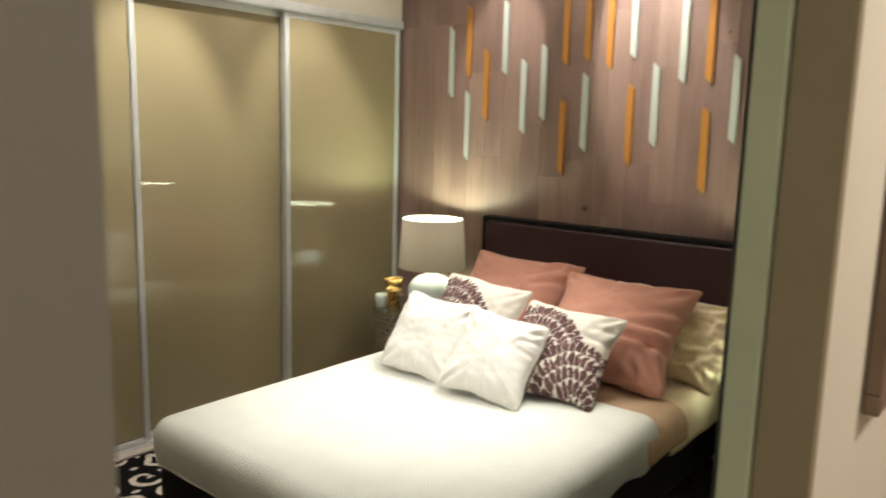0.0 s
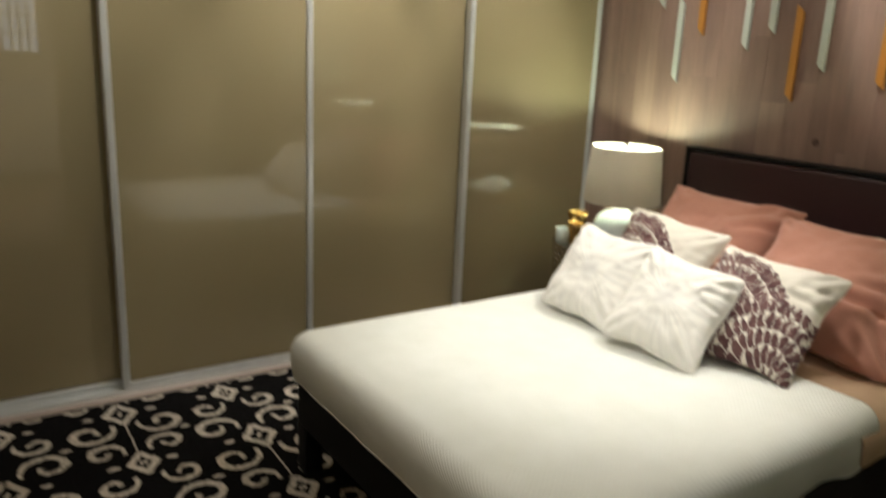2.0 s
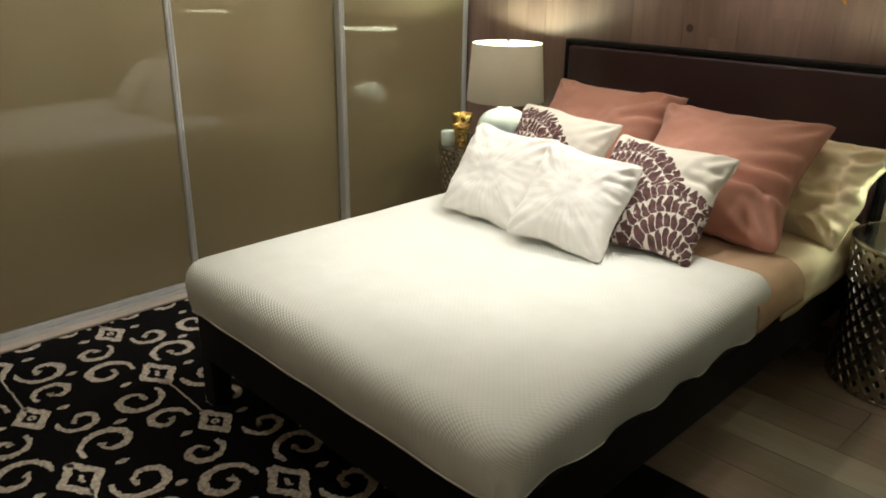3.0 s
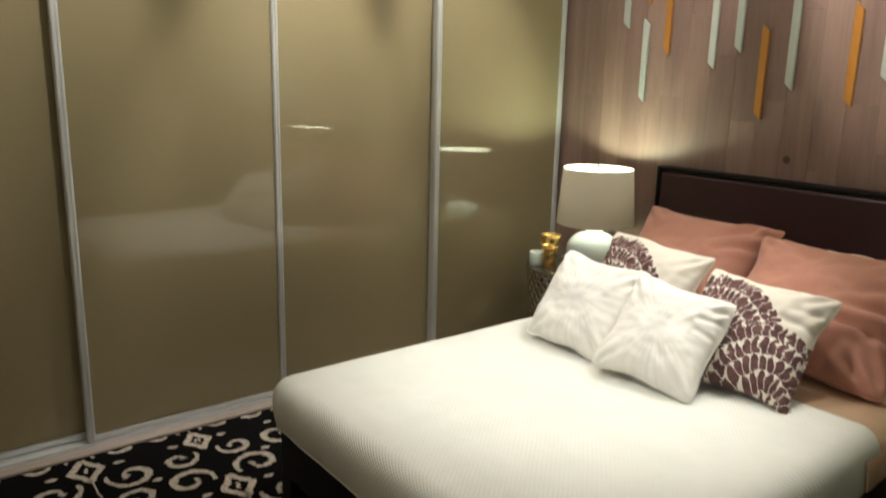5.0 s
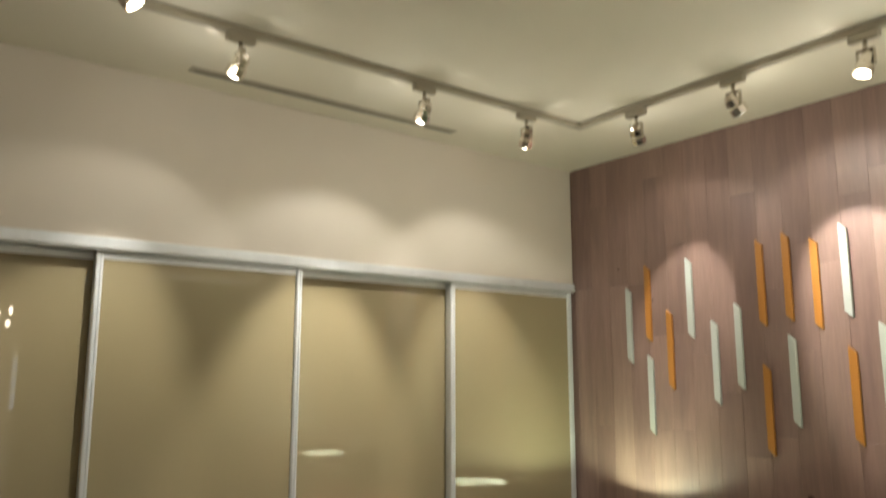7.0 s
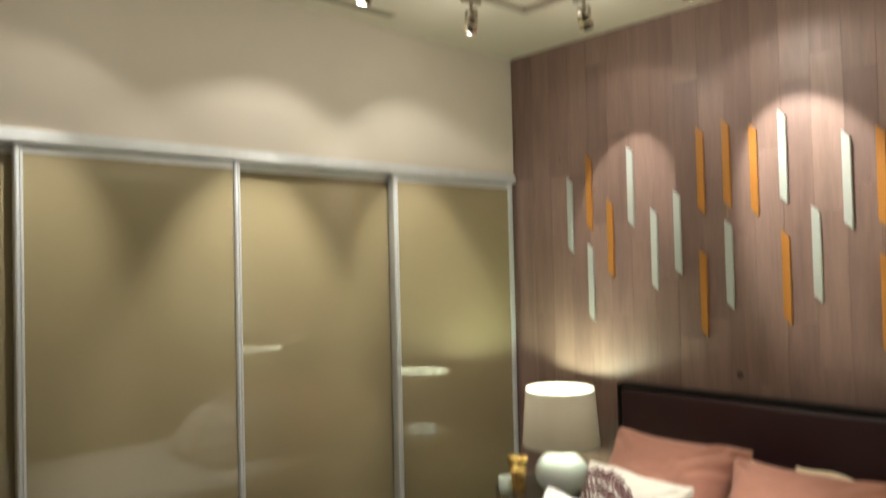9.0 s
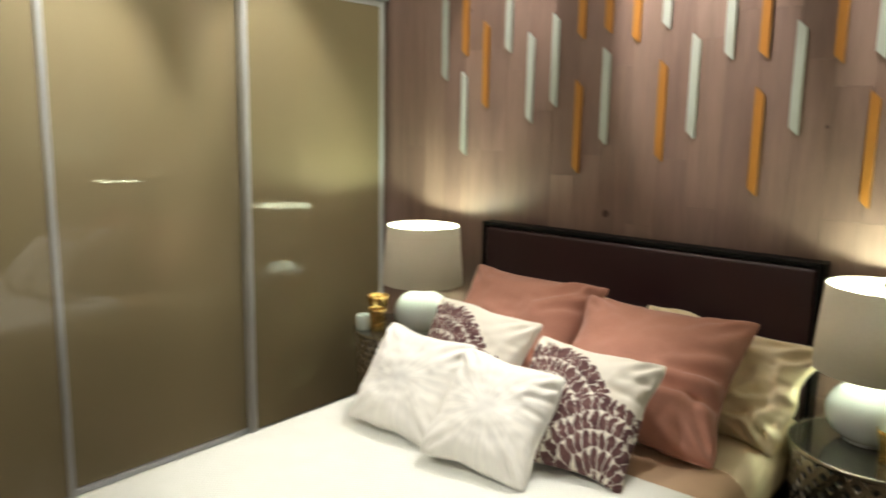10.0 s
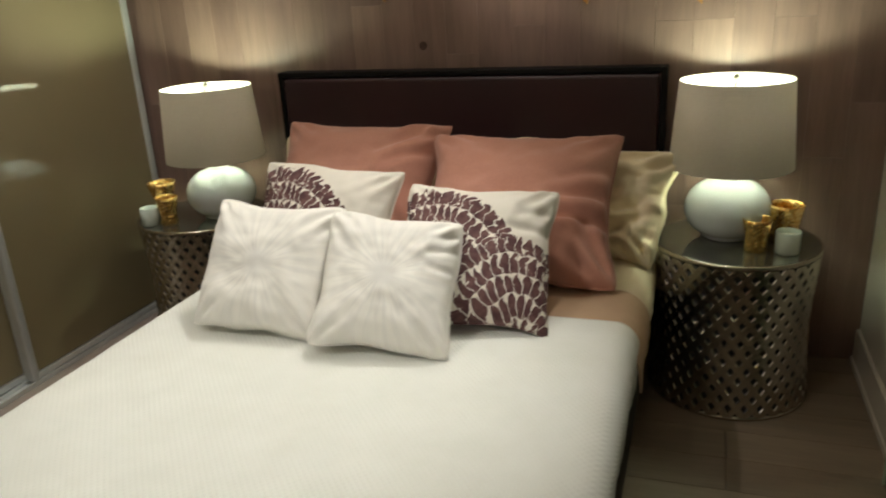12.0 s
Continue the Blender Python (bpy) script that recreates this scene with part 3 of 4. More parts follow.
def seam_mesh(w, h, sag, seed, wrinkle, rad=0.0035):
    bm = bmesh.new()
    pts = []
    n = 24
    for k in range(4 * n):
        q, f = divmod(k, n)
        a = -1 + 2 * f / n
        u, v = ((a, -1), (1, a), (-a, 1), (-1, -a))[q]
        round_off = 1 - 0.055 * (u * v) ** 8
        soft = wrinkle * 1.6 * noise.noise(Vector((u * 1.7 + 9, v * 1.7, seed * 3)))
        pts.append(Vector((u * (1 - sag * (1 - v * v)) * w / 2 * round_off + soft * u * u, v * (1 - sag * (1 - u * u)) * h / 2 * round_off + soft * v * v, 0)))
    rings = []
    for k, p in enumerate(pts):
        d = (pts[(k + 1) % len(pts)] - pts[k - 1]).normalized()
        side = Vector((d.y, -d.x, 0))
        rings.append([bm.verts.new(p + side * rad * math.cos(c) + Vector((0, 0, rad * math.sin(c)))) for c in (0, 1.57, 3.14, 4.71)])
    for k in range(len(rings)):
        a, b = rings[k], rings[(k + 1) % len(rings)]
        for c in range(4):
            bm.faces.new((a[c], a[(c + 1) % 4], b[(c + 1) % 4], b[c]))
    return bm


def pillow(name, label, w, h, t, material, at, lean, yaw=0.0, roll=0.0, seed=0.0, sag=0.06, wrinkle=0.006, group="", creases=()):
    """at: middle of its bottom edge; lean: degrees from upright towards the headboard."""
    ob = new(name)
    m = Matrix.Translation(at) @ Matrix.Rotation(radians(yaw), 4, "Z") @ Matrix.Rotation(radians(90 - lean), 4, "X") @ Matrix.Rotation(radians(roll), 4, "Z") @ Matrix.Translation((0, h / 2, 0))
    ob.matrix_world = m
    tagged(ob, label, "pillow", group)
    part("cover", pillow_mesh(w, h, t, seed, sag=sag, wrinkle=wrinkle, creases=creases), material, ob, smooth=True)
    part("seam", seam_mesh(w, h, sag, seed, wrinkle), material, ob, smooth=True)
    return ob


pillow("pillow", "cream satin bed pillow propped against the headboard", 0.74, 0.39, 0.16, M_CREAM, (1.235, -0.40, 0.560), 26, 0, 0, 3.0, group="sleeping pillows")
pillow("pillow", "gold satin bed pillow with creased folds against the headboard", 0.70, 0.40, 0.20, M_SATIN, (2.055, -0.47, 0.550), 31, -3, -6, 9.0, wrinkle=0.022, group="sleeping pillows",
       creases=((0.55, -0.2, 0.95, 0.3, 0.030, 0.06), (0.5, -0.6, 0.85, -0.1, 0.034, 0.07), (0.7, 0.5, 0.8, -0.5, 0.020, 0.05), (0.85, -0.7, 0.95, -0.1, 0.028, 0.05), (0.35, -0.4, 0.6, 0.6, 0.02, 0.08)))
pillow("cushion", "large terracotta linen cushion leaning on the cream pillow", 0.680, 0.590, 0.24, M_PINK, (1.312, -0.771, 0.572), 44.6, 3, -2.4, 1.0, sag=0.15, wrinkle=0.010, group="terracotta cushions",
       creases=((0.75, 0.75, 0.35, 0.45, 0.020, 0.07), (0.95, 0.5, 0.55, 0.25, 0.016, 0.06)))
pillow("cushion", "large terracotta linen cushion leaning on the gold pillow", 0.680, 0.615, 0.26, M_PINK, (1.968, -0.894, 0.572), 50.4, 6.4, -1.8, 2.0, sag=0.15, wrinkle=0.010, group="terracotta cushions",
       creases=((1.0, -0.30, 0.30, -0.34, 0.042, 0.07), (0.9, 0.02, 0.45, -0.12, 0.022, 0.06), (0.95, 0.35, 0.5, 0.18, 0.014, 0.06), (0.75, -0.40, 0.95, -0.85, 0.018, 0.06), (0.35, -0.95, 0.55, -0.55, 0.016, 0.07)))
pillow("cushion", "off-white cushion printed with plum petals, half hidden", 0.495, 0.440, 0.17, M_PETAL, (1.391, -1.097, 0.585), 35, 3, -3.6, 4.0, sag=0.12, wrinkle=0.008, group="petal print cushions")
pillow("cushion", "off-white cushion printed with plum petals, set askew", 0.455, 0.465, 0.17, M_PETAL, (1.945, -1.235, 0.586), 47, 14, -6, 5.0, sag=0.12, wrinkle=0.009, group="petal print cushions",
       creases=((1.0, 0.25, 0.45, 0.30, 0.012, 0.05), (0.95, 0.55, 0.55, 0.50, 0.009, 0.05)))
pillow("cushion", "off-white cushion with a pale grey sunburst on the coverlet", 0.402, 0.382, 0.15, M_BURST, (1.368, -1.375, 0.586), 34, 4, -3.6, 6.0, sag=0.09, wrinkle=0.0075, group="sunburst cushions")
pillow("cushion", "off-white cushion with a pale grey sunburst overlapping its twin", 0.380, 0.392, 0.16, M_BURST, (1.752, -1.415, 0.588), 41, 14, -7, 7.0, sag=0.09, wrinkle=0.0080, group="sunburst cushions",
       creases=((1.0, 0.45, 0.6, 0.40, 0.010, 0.04), (1.0, 0.15, 0.65, 0.18, 0.008, 0.04), (1.0, 0.7, 0.65, 0.6, 0.010, 0.04)))


# ---- drum tables ----
def drum_table(x, y, label):
    table = thing("drum_table", label, "side table", (x, y, 0), group="drum side tables")
    R, H, N, ROWS = 0.274, 0.562, 32, 8

    def rad(z):
        return R * (1.0 - 0.045 * math.sin(math.pi * z / H)) + 0.006 * abs(z / H - 0.5) * 2

    # lattice: a sheet of lozenge holes, its bars raised
    bm = bmesh.new()
    for sgn in (1, -1):
        for k in range(N):
            strip = []
            steps = ROWS * 4
            for q in range(steps + 1):
                z = 0.010 + (H - 0.020) * q / steps
                a = 2 * math.pi * (k + sgn * q * 0.25) / N
                half = 0.0168
                r = rad(z)
                col = []
                for off, rr in ((-half, r - 0.003), (-half * 0.75, r + 0.001), (half * 0.75, r + 0.001), (half, r - 0.003)):
                    aa = a + off / r
                    col.append(bm.verts.new((rr * math.cos(aa), rr * math.sin(aa), z)))
                strip.append(col)
            for c0, c1 in zip(strip, strip[1:]):
                for i in range(3):
                    bm.faces.new((c0[i], c0[i + 1], c1[i + 1], c1[i]))
    part("lattice", bm, M_CHROME, table, "hammered nickel lattice wall with lozenge holes", kind="stuff")
    # near-black sleeve: the shade inside the hollow drum, put into colour
    part("dark_sleeve", lathe([(rad(0.02) - 0.012, 0.02), (rad(H / 2) - 0.012, H / 2), (rad(H) - 0.012, H - 0.015)], 48), M_DARK, table, "near-black sleeve standing in for the shade inside", smooth=True)
    part("foot_ring", lathe([(R - 0.004, 0.0), (R + 0.006, 0.0), (R + 0.008, 0.005), (R + 0.006, 0.010), (R - 0.004, 0.020), (R - 0.004, 0.0)], 64), M_CHROME, table, smooth=True)
    part("rim", lathe([(R - 0.006, H - 0.012), (R + 0.005, H - 0.012), (R + 0.006, H - 0.002), (R + 0.005, H + 0.004), (R - 0.002, H + 0.005), (R - 0.006, H - 0.012)], 64), M_CHROME, table, smooth=True)
    part("top", lathe([(0, H - 0.014), (R - 0.008, H - 0.014), (R - 0.004, H + 0.002), (R - 0.008, H + 0.004), (0, H + 0.004)], 64), M_TABLETOP, table, "smoked mirror top")
    return table


drum_table(2.652, -0.284, "pierced nickel drum side table with a smoked mirror top")
drum_table(0.438, -0.286, "pierced nickel drum side table between the bed and the wardrobe")
TT = 0.5665


def table_lamp(x, y, label):
    lamp = thing("table_lamp", label, "table lamp", (x, y, TT), group="table lamps")
    prof = [(0, 0.0), (0.075, 0.0), (0.085, 0.006)]
    for k in range(1, 24):
        a = -1.15 + 2.45 * k / 23
        prof.append((0.146 * math.cos(a) ** 0.8, 0.107 + 0.107 * math.sin(a)))
    prof += [(0.045, 0.214), (0.04, 0.222), (0, 0.222)]
    part("base", lathe(prof, 64), M_CERAMIC, lamp, "glossy white ceramic gourd base", smooth=True)
    part("neck", lathe([(0, 0.222), (0.020, 0.222), (0.020, 0.262), (0.012, 0.268), (0.012, 0.36), (0, 0.36)], 24), M_CHROME, lamp, smooth=True)
    # unseen cup, added to keep the bulb's light off the ceramic base
    part("base_light_blocker", lathe([(0.012, 0.352), (0.055, 0.362), (0.074, 0.390), (0.072, 0.390), (0.053, 0.366), (0.012, 0.356)], 24), M_CERAMIC, lamp, smooth=True)
    part("bulb", lathe([(0, 0.365), (0.016, 0.37), (0.028, 0.40), (0.030, 0.43), (0.020, 0.455), (0, 0.46)], 20), M_BULB, lamp, "lit bulb", smooth=True)
    shade = part("shade", lathe([(0.204, 0.258), (0.182, 0.554), (0.1845, 0.554), (0.2065, 0.258), (0.204, 0.258)], 72), M_SHADE, lamp, "grey-beige linen drum shade")
    part("lining", lathe([(0.2025, 0.260), (0.1805, 0.552)], 72), M_SHADE_IN, shade, "white lining")
    bm = bmesh.new()
    for k in range(3):
        a = 2 * math.pi * k / 3 + 0.4
        c, s = math.cos(a), math.sin(a)
        w = 0.0025
        vs = [bm.verts.new(v) for v in ((0.01 * c - w * s, 0.01 * s + w * c, 0.531), (0.01 * c + w * s, 0.01 * s - w * c, 0.531), (0.181 * c + w * s, 0.181 * s - w * c, 0.541), (0.181 * c - w * s, 0.181 * s + w * c, 0.541),
                                         (0.01 * c - w * s, 0.01 * s + w * c, 0.535), (0.01 * c + w * s, 0.01 * s - w * c, 0.535), (0.181 * c + w * s, 0.181 * s - w * c, 0.545), (0.181 * c - w * s, 0.181 * s + w * c, 0.545))]
        for f in ((0, 1, 2, 3), (7, 6, 5, 4), (0, 4, 5, 1), (1, 5, 6, 2), (2, 6, 7, 3), (3, 7, 4, 0)):
            bm.faces.new([vs[q] for q in f])
    part("spider", bm, M_CHROME, shade, "thin metal spider")
    part("finial", lathe([(0, 0.526), (0.014, 0.531), (0.006, 0.543), (0.013, 0.554), (0.009, 0.568), (0, 0.572)], 16), M_CHROME, lamp, smooth=True)
    lamp_light(x, y, TT + 0.476, LAMP_W)
    return lamp


table_lamp(2.615, -0.248, "lit white ceramic table lamp with grey-beige shade beside gold cups")
table_lamp(0.556, -0.296, "lit white ceramic table lamp with grey-beige shade near the wardrobe")


def cup(x, y, h, r0, r1, label):
    prof = [(0, 0.0), (r0 * 0.95, 0.0), (r0, 0.004), (r0 * 0.93, h * 0.25), (r0 * 0.98, h * 0.5), (r1 * 0.97, h * 0.9), (r1, h), (r1 - 0.003, h), (r1 * 0.93, h * 0.9), (r0 * 0.9, h * 0.4), (r0 * 0.85, 0.006), (0, 0.006)]
    return solo("votive_cup", lathe(prof, 40), M_GOLD, label, "votive cup", (x, y, TT), smooth=True, group="gold votive cups")


def candle(x, y, label):
    jar = thing("candle_jar", label, "candle", (x, y, TT), group="candle jars")
    part("glass", lathe([(0, 0), (0.036, 0), (0.039, 0.004), (0.040, 0.074), (0.037, 0.076), (0.035, 0.070), (0.034, 0.060)], 40), M_CANDLE, jar, "pale green glass", smooth=True)
    part("wax", lathe([(0, 0.058), (0.034, 0.058), (0.034, 0.050)], 32), M_WAX, jar)
    part("wick", lathe([(0, 0.058), (0.0012, 0.058), (0.001, 0.068), (0, 0.069)], 6), M_DARK, jar)
    return jar


cup(2.708, -0.385, 0.112, 0.038, 0.049, "short gold mercury glass cup at the front of the table")
cup(2.806, -0.268, 0.132, 0.050, 0.060, "larger amber mercury glass cup behind the candle jar")
candle(2.806, -0.395, "small pale green candle jar standing by the gold cups")
cup(0.388, -0.455, 0.120, 0.037, 0.049, "short gold mercury glass cup beside the ceramic lamp")
cup(0.285, -0.345, 0.152, 0.042, 0.062, "taller gold mercury glass cup behind the shorter one")
candle(0.312, -0.478, "small pale green candle jar near the wardrobe door")


# ---- wall strips ----
STRIPS = [  # plank joint number, bottom height, white?
    (0, 1.848, 1), (1, 1.967, 0), (1, 1.462, 1), (2, 1.706, 0), (3, 1.975, 1), (4, 1.636, 1), (5, 1.714, 1),
    (6, 2.018, 0), (6, 1.408, 0), (7, 2.036, 0), (7, 1.546, 1), (8, 1.990, 0), (9, 2.038, 1), (9, 1.484, 0),
    (10, 1.586, 1), (11, 1.905, 1), (12, 1.905, 0), (12, 1.366, 0), (13, 1.612, 1), (14, 1.876, 0), (15, 1.888, 1),
    (15, 1.350, 0), (16, 1.472, 1), (17, 1.977, 0)]
for k, z, white in STRIPS:
    L, w, d = 0.402, 0.0175, 0.016
    bm = bmesh.new()
    outline = [(-w, 0.026), (w, -0.006), (w, L - 0.008), (-w, L + 0.024)]
    front = [bm.verts.new((a, -d, b)) for a, b in outline]
    back = [bm.verts.new((a, 0, b)) for a, b in outline]
    bm.faces.new(front)
    bm.faces.new(back[::-1])
    for i in range(4):
        bm.faces.new((front[i], back[i], back[(i + 1) % 4], front[(i + 1) % 4]))
    bmesh.ops.bevel(bm, geom=bm.edges[:], offset=0.0015, segments=1, affect="EDGES")
    solo("wall_strip", bm, M_WHITE_STRIP if white else M_ORANGE_STRIP,
         "slanted white lacquer strip on the walnut wall" if white else "slanted amber wood strip on the walnut wall", "wall decoration",
         (0.438 + 0.1357 * k, -0.0005, z + 0.009), group="white wall strips" if white else "amber wall strips")


# ---- ceiling ----
track = thing("ceiling_track", "grey-beige enamelled lighting track in a rectangle on the ceiling", "lighting track", (0, 0, 0))
TX0, TX1, TY0, TY1 = 0.689, 2.41, -2.96, -0.651
for a in ((TX0 - 0.018, TX0 + 0.018, TY0 + 0.018, TY1 - 0.018), (TX1 - 0.018, TX1 + 0.018, TY0 + 0.018, TY1 - 0.018),
          (TX0 - 0.018, TX1 + 0.018, TY1 - 0.018, TY1 + 0.018), (TX0 - 0.018, TX1 + 0.018, TY0 - 0.018, TY0 + 0.018)):
    part("rail", box(*a, 3.038, CEIL - 0.001, 0.003), M_TRACK, track)


def track_head(at, target, angle, soft, beam, spill):
    x, y = at
    along_x = abs(y - TY1) < 0.01 or abs(y - TY0) < 0.01
    head = thing("track_spotlight", "small polished nickel spotlight hanging from the ceiling track", "spotlight", (x, y, 3.037), group="track spotlights")
    sx, sy = (0.055, 0.016) if along_x else (0.016, 0.055)
    part("adapter", box(-sx, sx, -sy, sy, -0.030, 0.0, 0.004), M_TRACK, head, "grey-beige adapter")
    part("stem", lathe([(0, -0.03), (0.008, -0.03), (0.008, -0.075), (0, -0.075)], 12), M_CHROME, head, smooth=True)
    c = Vector((x, y, 3.037 - 0.112))
    rot = (Vector(target) - c).to_track_quat("-Z", "Y").to_matrix().to_4x4()
    bm = bmesh.new()
    for s in (1, -1):
        box(s * 0.030 - 0.002, s * 0.030 + 0.002, -0.010, 0.010, -0.015, 0.048, 0.001, bm=bm)
    box(-0.030, 0.030, -0.010, 0.010, 0.044, 0.048, 0.001, bm=bm)
    part("yoke", bm, M_CHROME, head, at=(0, 0, -0.112))
    hs = part("housing", lathe([(0.0, 0.040), (0.022, 0.040), (0.028, 0.020), (0.028, -0.010), (0.036, -0.018), (0.036, -0.052), (0.031, -0.052), (0.031, -0.022), (0.0, -0.020)], 8), M_HEAD, head, "faceted nickel housing")
    hs.matrix_basis = Matrix.Translation((0, 0, -0.112)) @ rot
    lens = part("lens", lathe([(0, -0.058), (0.012, -0.057), (0.021, -0.053), (0.024, -0.040), (0, -0.036)], 20), M_BULB, head, "glowing lens")
    lens.matrix_basis = hs.matrix_basis
    aim = (Vector(target) - c).normalized()
    spot(c + aim * 0.068, target, angle, soft, beam, spill)


for at, target, angle, soft, beam, spill in HEADS:
    track_head(at, target, angle, soft, beam, spill)

M_VENT = mat("vent_grey", (0.25, 0.23, 0.18), 0.5)
vent = thing("ceiling_vent", "long narrow slot diffuser in the ceiling along the wardrobe wall", "air vent")
part("frame", box(0.165, 0.225, -2.50, -1.09, CEIL - 0.005, CEIL - 0.001, 0.001), M_TRACK, vent)
# solid strips; the shade in the slots is put into their grey
for x in (0.183, 0.203):
    part("slot", box(x - 0.005, x + 0.005, -2.48, -1.11, CEIL - 0.009, CEIL - 0.0055), M_VENT, vent, "grey strip standing in for a shaded air slot")
solo("smoke_detector", lathe([(0, -0.006), (0.05, -0.006), (0.052, -0.003), (0.052, 0)], 32), M_SMOKE, "small flush cream disc on the ceiling", "smoke detector", (1.625, -1.78, CEIL), smooth=False)


# ---- rug ----
rug = thing("rug", "black rug with beige scrolls and diamonds lying under the bed", "rug", (0, 0, 0))
part("rug_base", box(0.070, 3.02, -3.95, -1.50, -0.002, 0.010, 0.003), M_RUG, rug, "black wool pile")


def ribbon(bm, pts, widths, z=0.0118, z0=0.010):
    prev = None
    for k, (p, w) in enumerate(zip(pts, widths)):
        a, b = pts[max(0, k - 1)], pts[min(len(pts) - 1, k + 1)]
        d = Vector((b[0] - a[0], b[1] - a[1]))
        d = d.normalized() if d.length else Vector((1, 0))
        nx, ny = -d.y * w / 2, d.x * w / 2
        row = [bm.verts.new((p[0] + nx, p[1] + ny, z)), bm.verts.new((p[0] - nx, p[1] - ny, z))]
        if prev:
            bm.faces.new((prev[0], prev[1], row[1], row[0]))
        prev = row


def motif(bm, cx, cy, rnd):
    def jit(p):
        return (cx + p[0] + rnd.uniform(-1, 1) * 0.0034, cy + p[1] + rnd.uniform(-1, 1) * 0.0034)

    # diamond with an eye
    dia = [(-0.130, 0), (-0.062, 0.034), (0.0, 0.082), (0.062, 0.034), (0.130, 0), (0.062, -0.034), (0, -0.082), (-0.062, -0.034)]
    n = 48
    loop = []
    for k in range(n + 1):
        f = k / n * 8
        i = int(f) % 8
        a, b = dia[i], dia[(i + 1) % 8]
        loop.append(jit((a[0] + (b[0] - a[0]) * (f % 1), a[1] + (b[1] - a[1]) * (f % 1))))
    inner = [(cx + (p[0] - cx) * 0.74, cy + (p[1] - cy) * 0.74) for p in loop]
    ribbon(bm, inner, [0.022 + 0.010 * rnd.random() for _ in inner])
    ribbon(bm, [jit((-0.020 + 0.006 * a, 0.004 * math.sin(a))) for a in range(8)], [0.006 + 0.010 * math.sin(math.pi * a / 7) for a in range(8)])
    # stem to the round link
    ribbon(bm, [jit((0.085 + 0.28 * k / 10, 0.0)) for k in range(11)], [0.006] * 11)
    # smaller pointed link
    ribbon(bm, [(cx + 0.445 + (p[0] - cx) * 0.62, cy + (p[1] - cy) * 0.62) for p in loop], [0.022 + 0.008 * rnd.random() for _ in loop])
    ribbon(bm, [(cx + 0.445 + 0.012 * math.cos(a * 0.6), cy + 0.010 * math.sin(a * 0.6)) for a in range(11)], [0.010] * 11)
    # scrolls on both sides
    for sx, ox, cu, cv, rad, turn in ((1, 0.0, 0.130, 0.140, 0.098, 7.4), (-1, 0.894, 0.130, 0.140, 0.098, 7.4), (1, 0.445, 0.125, 0.118, 0.076, 7.0), (-1, 0.445, 0.125, 0.118, 0.076, 7.0)):
        for sy in (1, -1):
            big = []
            for k in range(3, 56):
                a = 3.93 + k / 55 * turn
                q = rad * (1.0 - 0.78 * (k / 55) ** 1.1)
                big.append(jit((ox + sx * (cu + q * math.cos(a)), sy * (cv + q * math.sin(a)))))
            ribbon(bm, big, [0.009 + (rad / 0.084) * 0.013 * math.sin(math.pi * min(1, k / 44)) ** 0.8 + (0.016 if k > 49 else 0) + 0.013 * rnd.random() ** 1.5 for k in range(53)])
    # small petals between
    for px, py in ((0.445, 0.105), (0.445, -0.105), (0.0, 0.125), (0.0, -0.125), (0.225, 0.212), (0.67, 0.212)):
        ribbon(bm, [jit((px, py - 0.022 + 0.044 * k / 6)) for k in range(7)], [0.004 + 0.022 * math.sin(math.pi * k / 6) for k in range(7)])


bm = bmesh.new()
rnd = random.Random(5)
for row in range(-2, 3):
    for col in range(-1, 4):
        motif(bm, 0.2 + 0.894 * col + 0.447 * (row % 2), -2.825 + 0.45 * row, rnd)
bmesh.ops.bisect_plane(bm, geom=bm.verts[:] + bm.edges[:] + bm.faces[:], plane_co=(0.085, 0, 0), plane_no=(-1, 0, 0), clear_outer=True)
bmesh.ops.bisect_plane(bm, geom=bm.verts[:] + bm.edges[:] + bm.faces[:], plane_co=(3.0, 0, 0), plane_no=(1, 0, 0), clear_outer=True)
bmesh.ops.bisect_plane(bm, geom=bm.verts[:] + bm.edges[:] + bm.faces[:], plane_co=(0, -1.52, 0), plane_no=(0, 1, 0), clear_outer=True)
bmesh.ops.bisect_plane(bm, geom=bm.verts[:] + bm.edges[:] + bm.faces[:], plane_co=(0, -3.93, 0), plane_no=(0, -1, 0), clear_outer=True)
part("scrollwork", bm, M_RUG_MOTIF, rug, "beige woven scrolls and diamonds", kind="stuff")

# ---- hall things seen in the wardrobe glass ----
M_WHITE_WOOD = mat("white_joinery", (0.74, 0.73, 0.70), 0.5)
M_PANE = mat("bright_pane", (0.7, 0.75, 0.8), 0.3, emit=(0.85, 0.93, 1.0, 1.4))
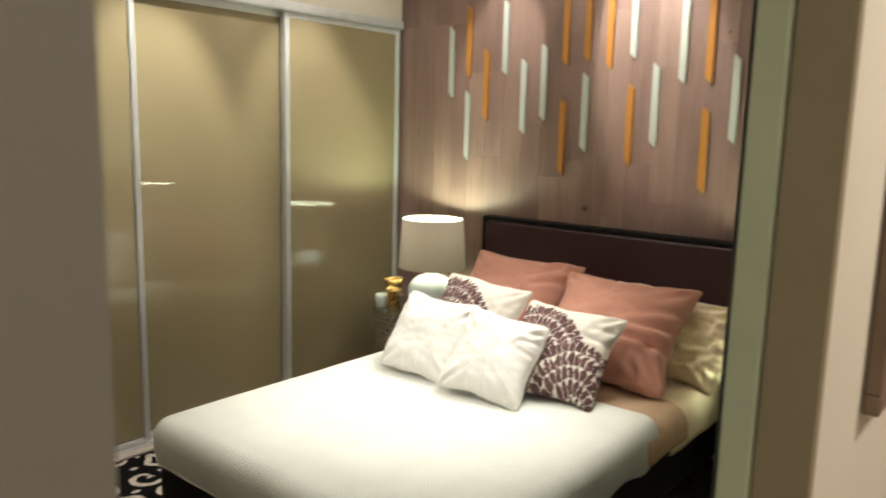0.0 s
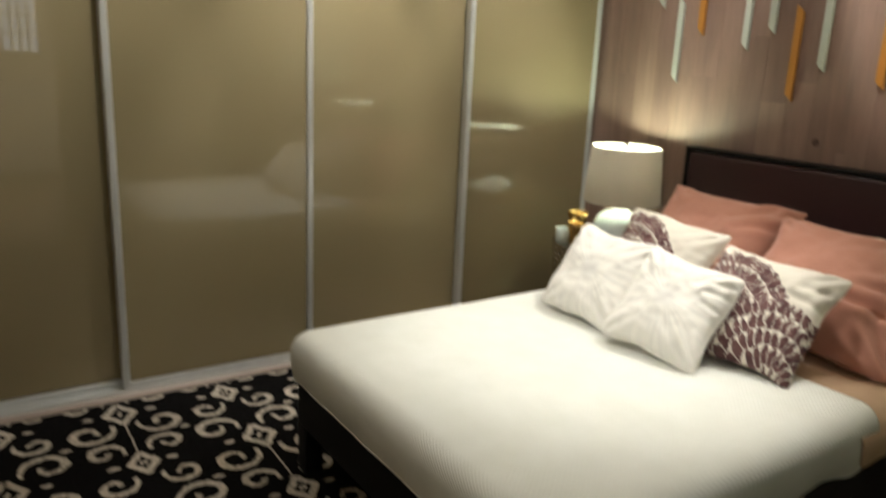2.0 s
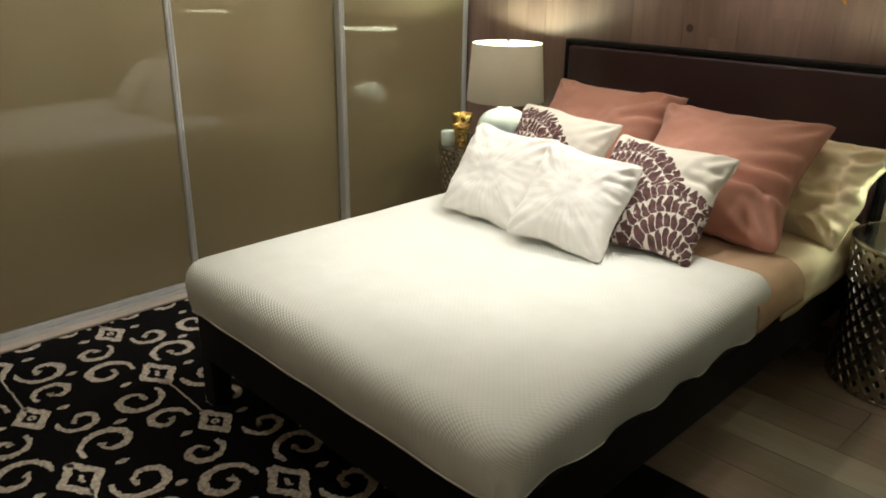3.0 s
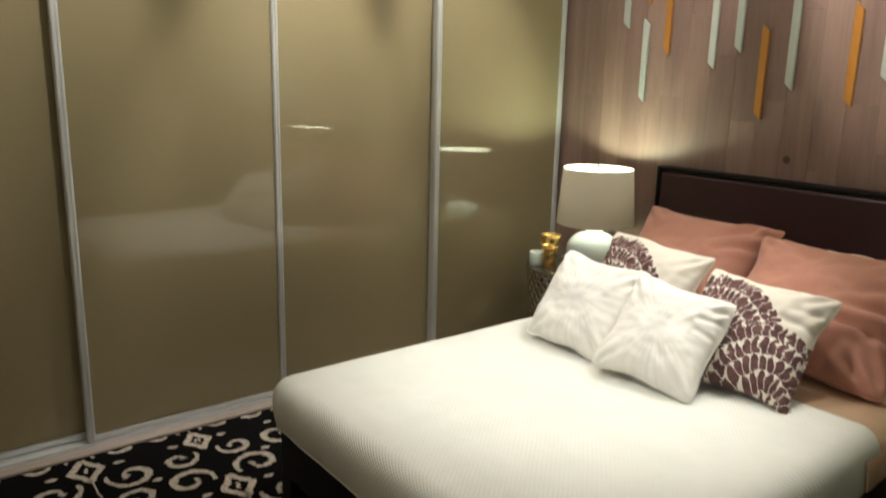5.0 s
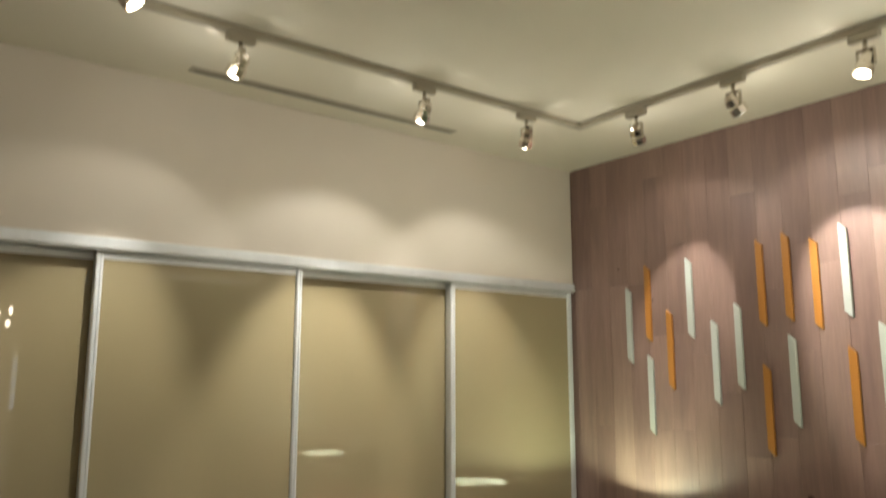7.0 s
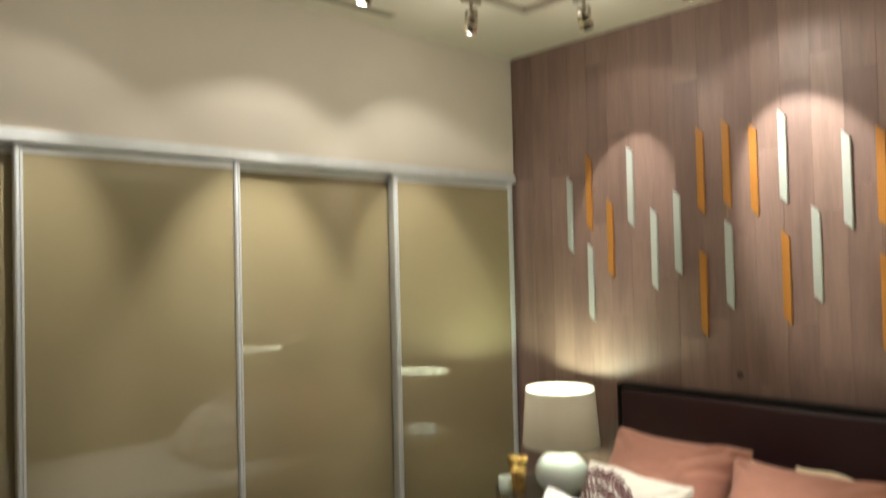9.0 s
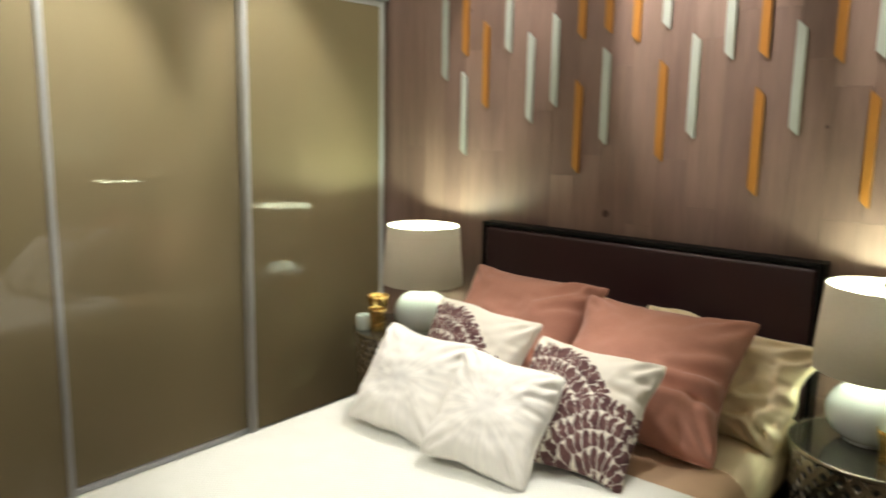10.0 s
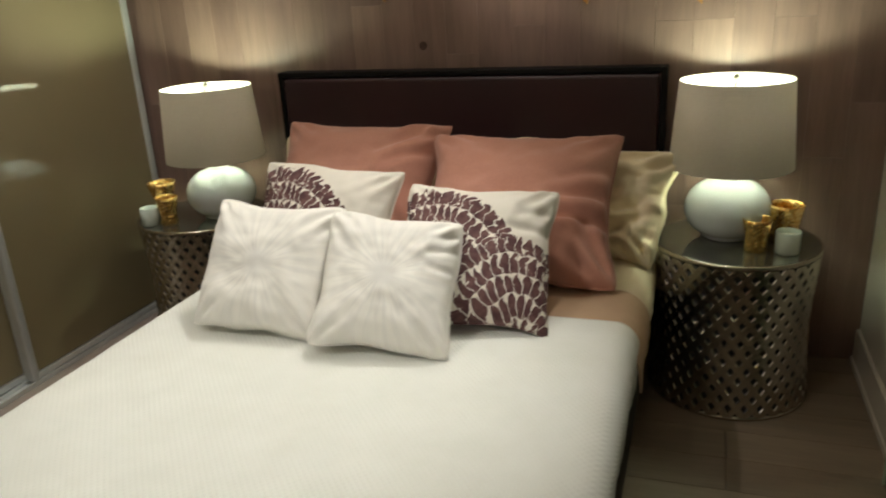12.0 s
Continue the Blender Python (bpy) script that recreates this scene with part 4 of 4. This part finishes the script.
def hall_window(y0, y1, label):
    """A tall sash with four narrow panes across and three down."""
    win = thing("hall_window", label, "window", (6.38, 0, 0), group="hall windows")
    z0, z1, w = 1.40, 1.98, 0.014
    bm = bmesh.new()
    for a in ((y0 - 0.03, y0, z0 - 0.03, z1 + 0.03), (y1, y1 + 0.03, z0 - 0.03, z1 + 0.03), (y0, y1, z0 - 0.03, z0), (y0, y1, z1, z1 + 0.03)):
        box(-0.03, 0.015, *a, 0.003, bm=bm)
    part("window_frame", bm, M_WHITE_WOOD, win, "white window frame")
    dy, dz = (y1 - y0) / 4, (z1 - z0) / 3
    for k in range(1, 4):
        part("muntin", box(-0.02, 0.004, y0 + k * dy - w, y0 + k * dy + w, z0, z1, 0.002), M_WHITE_WOOD, win)
    for q in range(1, 3):
        part("rail", box(-0.018, 0.004, y0, y1, z0 + q * dz - w, z0 + q * dz + w, 0.002), M_WHITE_WOOD, win)
    part("pane", box(0.006, 0.012, y0, y1, z0, z1), M_PANE, win, "bright pane")


for y0, y1 in ((-3.10, -2.80), (-2.66, -2.32), (-2.16, -1.82)):
    hall_window(y0, y1, "white wooden sash window with twelve narrow panes on the far hall wall")
board = thing("sideboard", "low white painted sideboard under the hall windows", "sideboard", (6.17, -2.46, 0.0))
part("body", box(-0.20, 0.20, -0.68, 0.68, 0.06, 1.05, 0.006), M_WHITE_WOOD, board)
part("top", box(-0.22, 0.215, -0.70, 0.70, 1.052, 1.085, 0.005), M_WHITE_WOOD, board)
part("plinth", box(-0.17, 0.19, -0.65, 0.65, 0.0, 0.058), M_DARK, board, "dark plinth")
for k in range(4):
    door = part("door", box(-0.216, -0.202, -0.665 + 0.334 * k, -0.337 + 0.334 * k, 0.08, 1.04, 0.003), M_WHITE_WOOD, board)
    part("knob", box(-0.232, -0.217, -0.39 + 0.334 * k, -0.37 + 0.334 * k, 0.60, 0.62, 0.003), M_CHROME, door)
for x, y, z in ((5.02, -2.50, 2.36), (4.98, -2.42, 2.27), (5.03, -2.14, 2.38), (4.97, -3.43, 2.49), (5.05, -3.34, 2.80), (5.00, -2.40, 2.40)):
    pend = thing("pendant_lamp", "small glass pendant lamp hanging in the hall, lit", "pendant lamp", (x, y, z), group="hall pendants")
    part("bulb", lathe([(0, -0.04), (0.016, -0.026), (0.020, 0.0), (0.012, 0.03), (0, 0.036)], 16), M_BULB, pend, "lit bulb", smooth=True)
    part("cap", lathe([(0, 0.034), (0.014, 0.034), (0.014, 0.07), (0, 0.075)], 16), M_CHROME, pend, smooth=True)
    part("cord", lathe([(0.003, 0.075), (0.003, CEIL - z)], 6), M_DARK, pend)

# ---- hall fill lights: unseen, added to brighten the doorway walls and bed foot ----
for x, y, share in ((4.4, -1.6, 0.62), (4.3, -5.1, 0.38)):
    data = bpy.data.lights.new("hall_fill", "AREA")
    data.energy, data.color, data.size = HALL_W * share, (1.0, 0.93, 0.80), 0.5
    ob = new("hall_fill", data)
    ob.matrix_world = look((x, y, CEIL - 0.02), (x, y, 0))

# ---- boards ----
rnd = random.Random(11)
cache = {}


def board_mesh(key, dims, material):
    if key not in cache:
        a, b, c = dims
        bm = box(-a / 2, a / 2, -b / 2, b / 2, -c / 2, c / 2)
        bmesh.ops.bevel(bm, geom=[e for e in bm.edges], offset=0.0008, segments=1, affect="EDGES")
        cache[key] = finish(bm, key[0], material)
    return cache[key]


PW = 0.1357
for k in range(-3, 21):
    x = 0.430 + PW * k + PW / 2
    if x + PW / 2 < 0.0:
        continue
    w = PW
    x_lo, x_hi = max(0.0, x - PW / 2), min(3.14, x + PW / 2)
    w, x = x_hi - x_lo, (x_lo + x_hi) / 2
    if w < 0.01:
        continue
    z = 0.0
    while z < CEIL - 0.001:
        L = rnd.choice((0.5, 0.7, 0.9, 1.1, 1.3))
        if z == 0.0:
            L = rnd.choice((0.3, 0.6, 0.8, 1.0))
        L = min(L, CEIL - z)
        if CEIL - z - L < 0.15:
            L = CEIL - z
        ob = new("plank", board_mesh(("plank", round(w, 3), round(L, 2)), (w - 0.0005, 0.012, L - 0.0004), M_WALNUT))
        ob.location, ob.parent = (x, 0.006 + rnd.uniform(0, 0.0012), z + L / 2), wall_north
        z += L

M_KNOT = mat("wood_knot", (0.075, 0.04, 0.03), 0.6, noise_amt=0.3, noise_scale=60)
for x, z, rad in ((1.418, 1.236, 0.022), (0.365, 2.40, 0.008), (0.600, 2.20, 0.008), (2.32, 1.65, 0.009), (2.70, 1.60, 0.009), (1.14, 0.90, 0.014), (2.15, 2.15, 0.008)):
    bm = lathe([(0, 0.0), (rad * 0.5, 0.0005), (rad * 0.8, 0.0002)], 14)
    ob = part("knot", bm, M_KNOT, wall_north, "small dark wood knot", at=(x, -0.0010, z), rot=(90, 0, 0))

floor = bpy.data.objects["floor"]
FW = 0.165
y = -4.09
while y < -0.002:
    w = min(FW, -y)
    x = 0.056 - rnd.uniform(0, 0.9)
    while x < 3.6:
        L = rnd.choice((0.9, 1.2, 1.5))
        a, b = max(x, 0.056), min(x + L, 3.6 if OPEN_Y0 < y < OPEN_Y1 - w else 3.139)
        if b - a > 0.05:
            ob = new("plank", board_mesh(("plank", round(b - a, 2), round(w, 3), 1), (b - a - 0.0015, w - 0.0015, 0.012), M_FLOOR))
            ob.location, ob.parent = ((a + b) / 2, y + w / 2, -0.0075), floor
        x += L
    y += FW
solo("hall_floor", box(3.60, 6.4, -6.05, 0.0, -0.012, -0.001), M_FLOOR, "plain wooden hall floor", "floor", kind="structure")
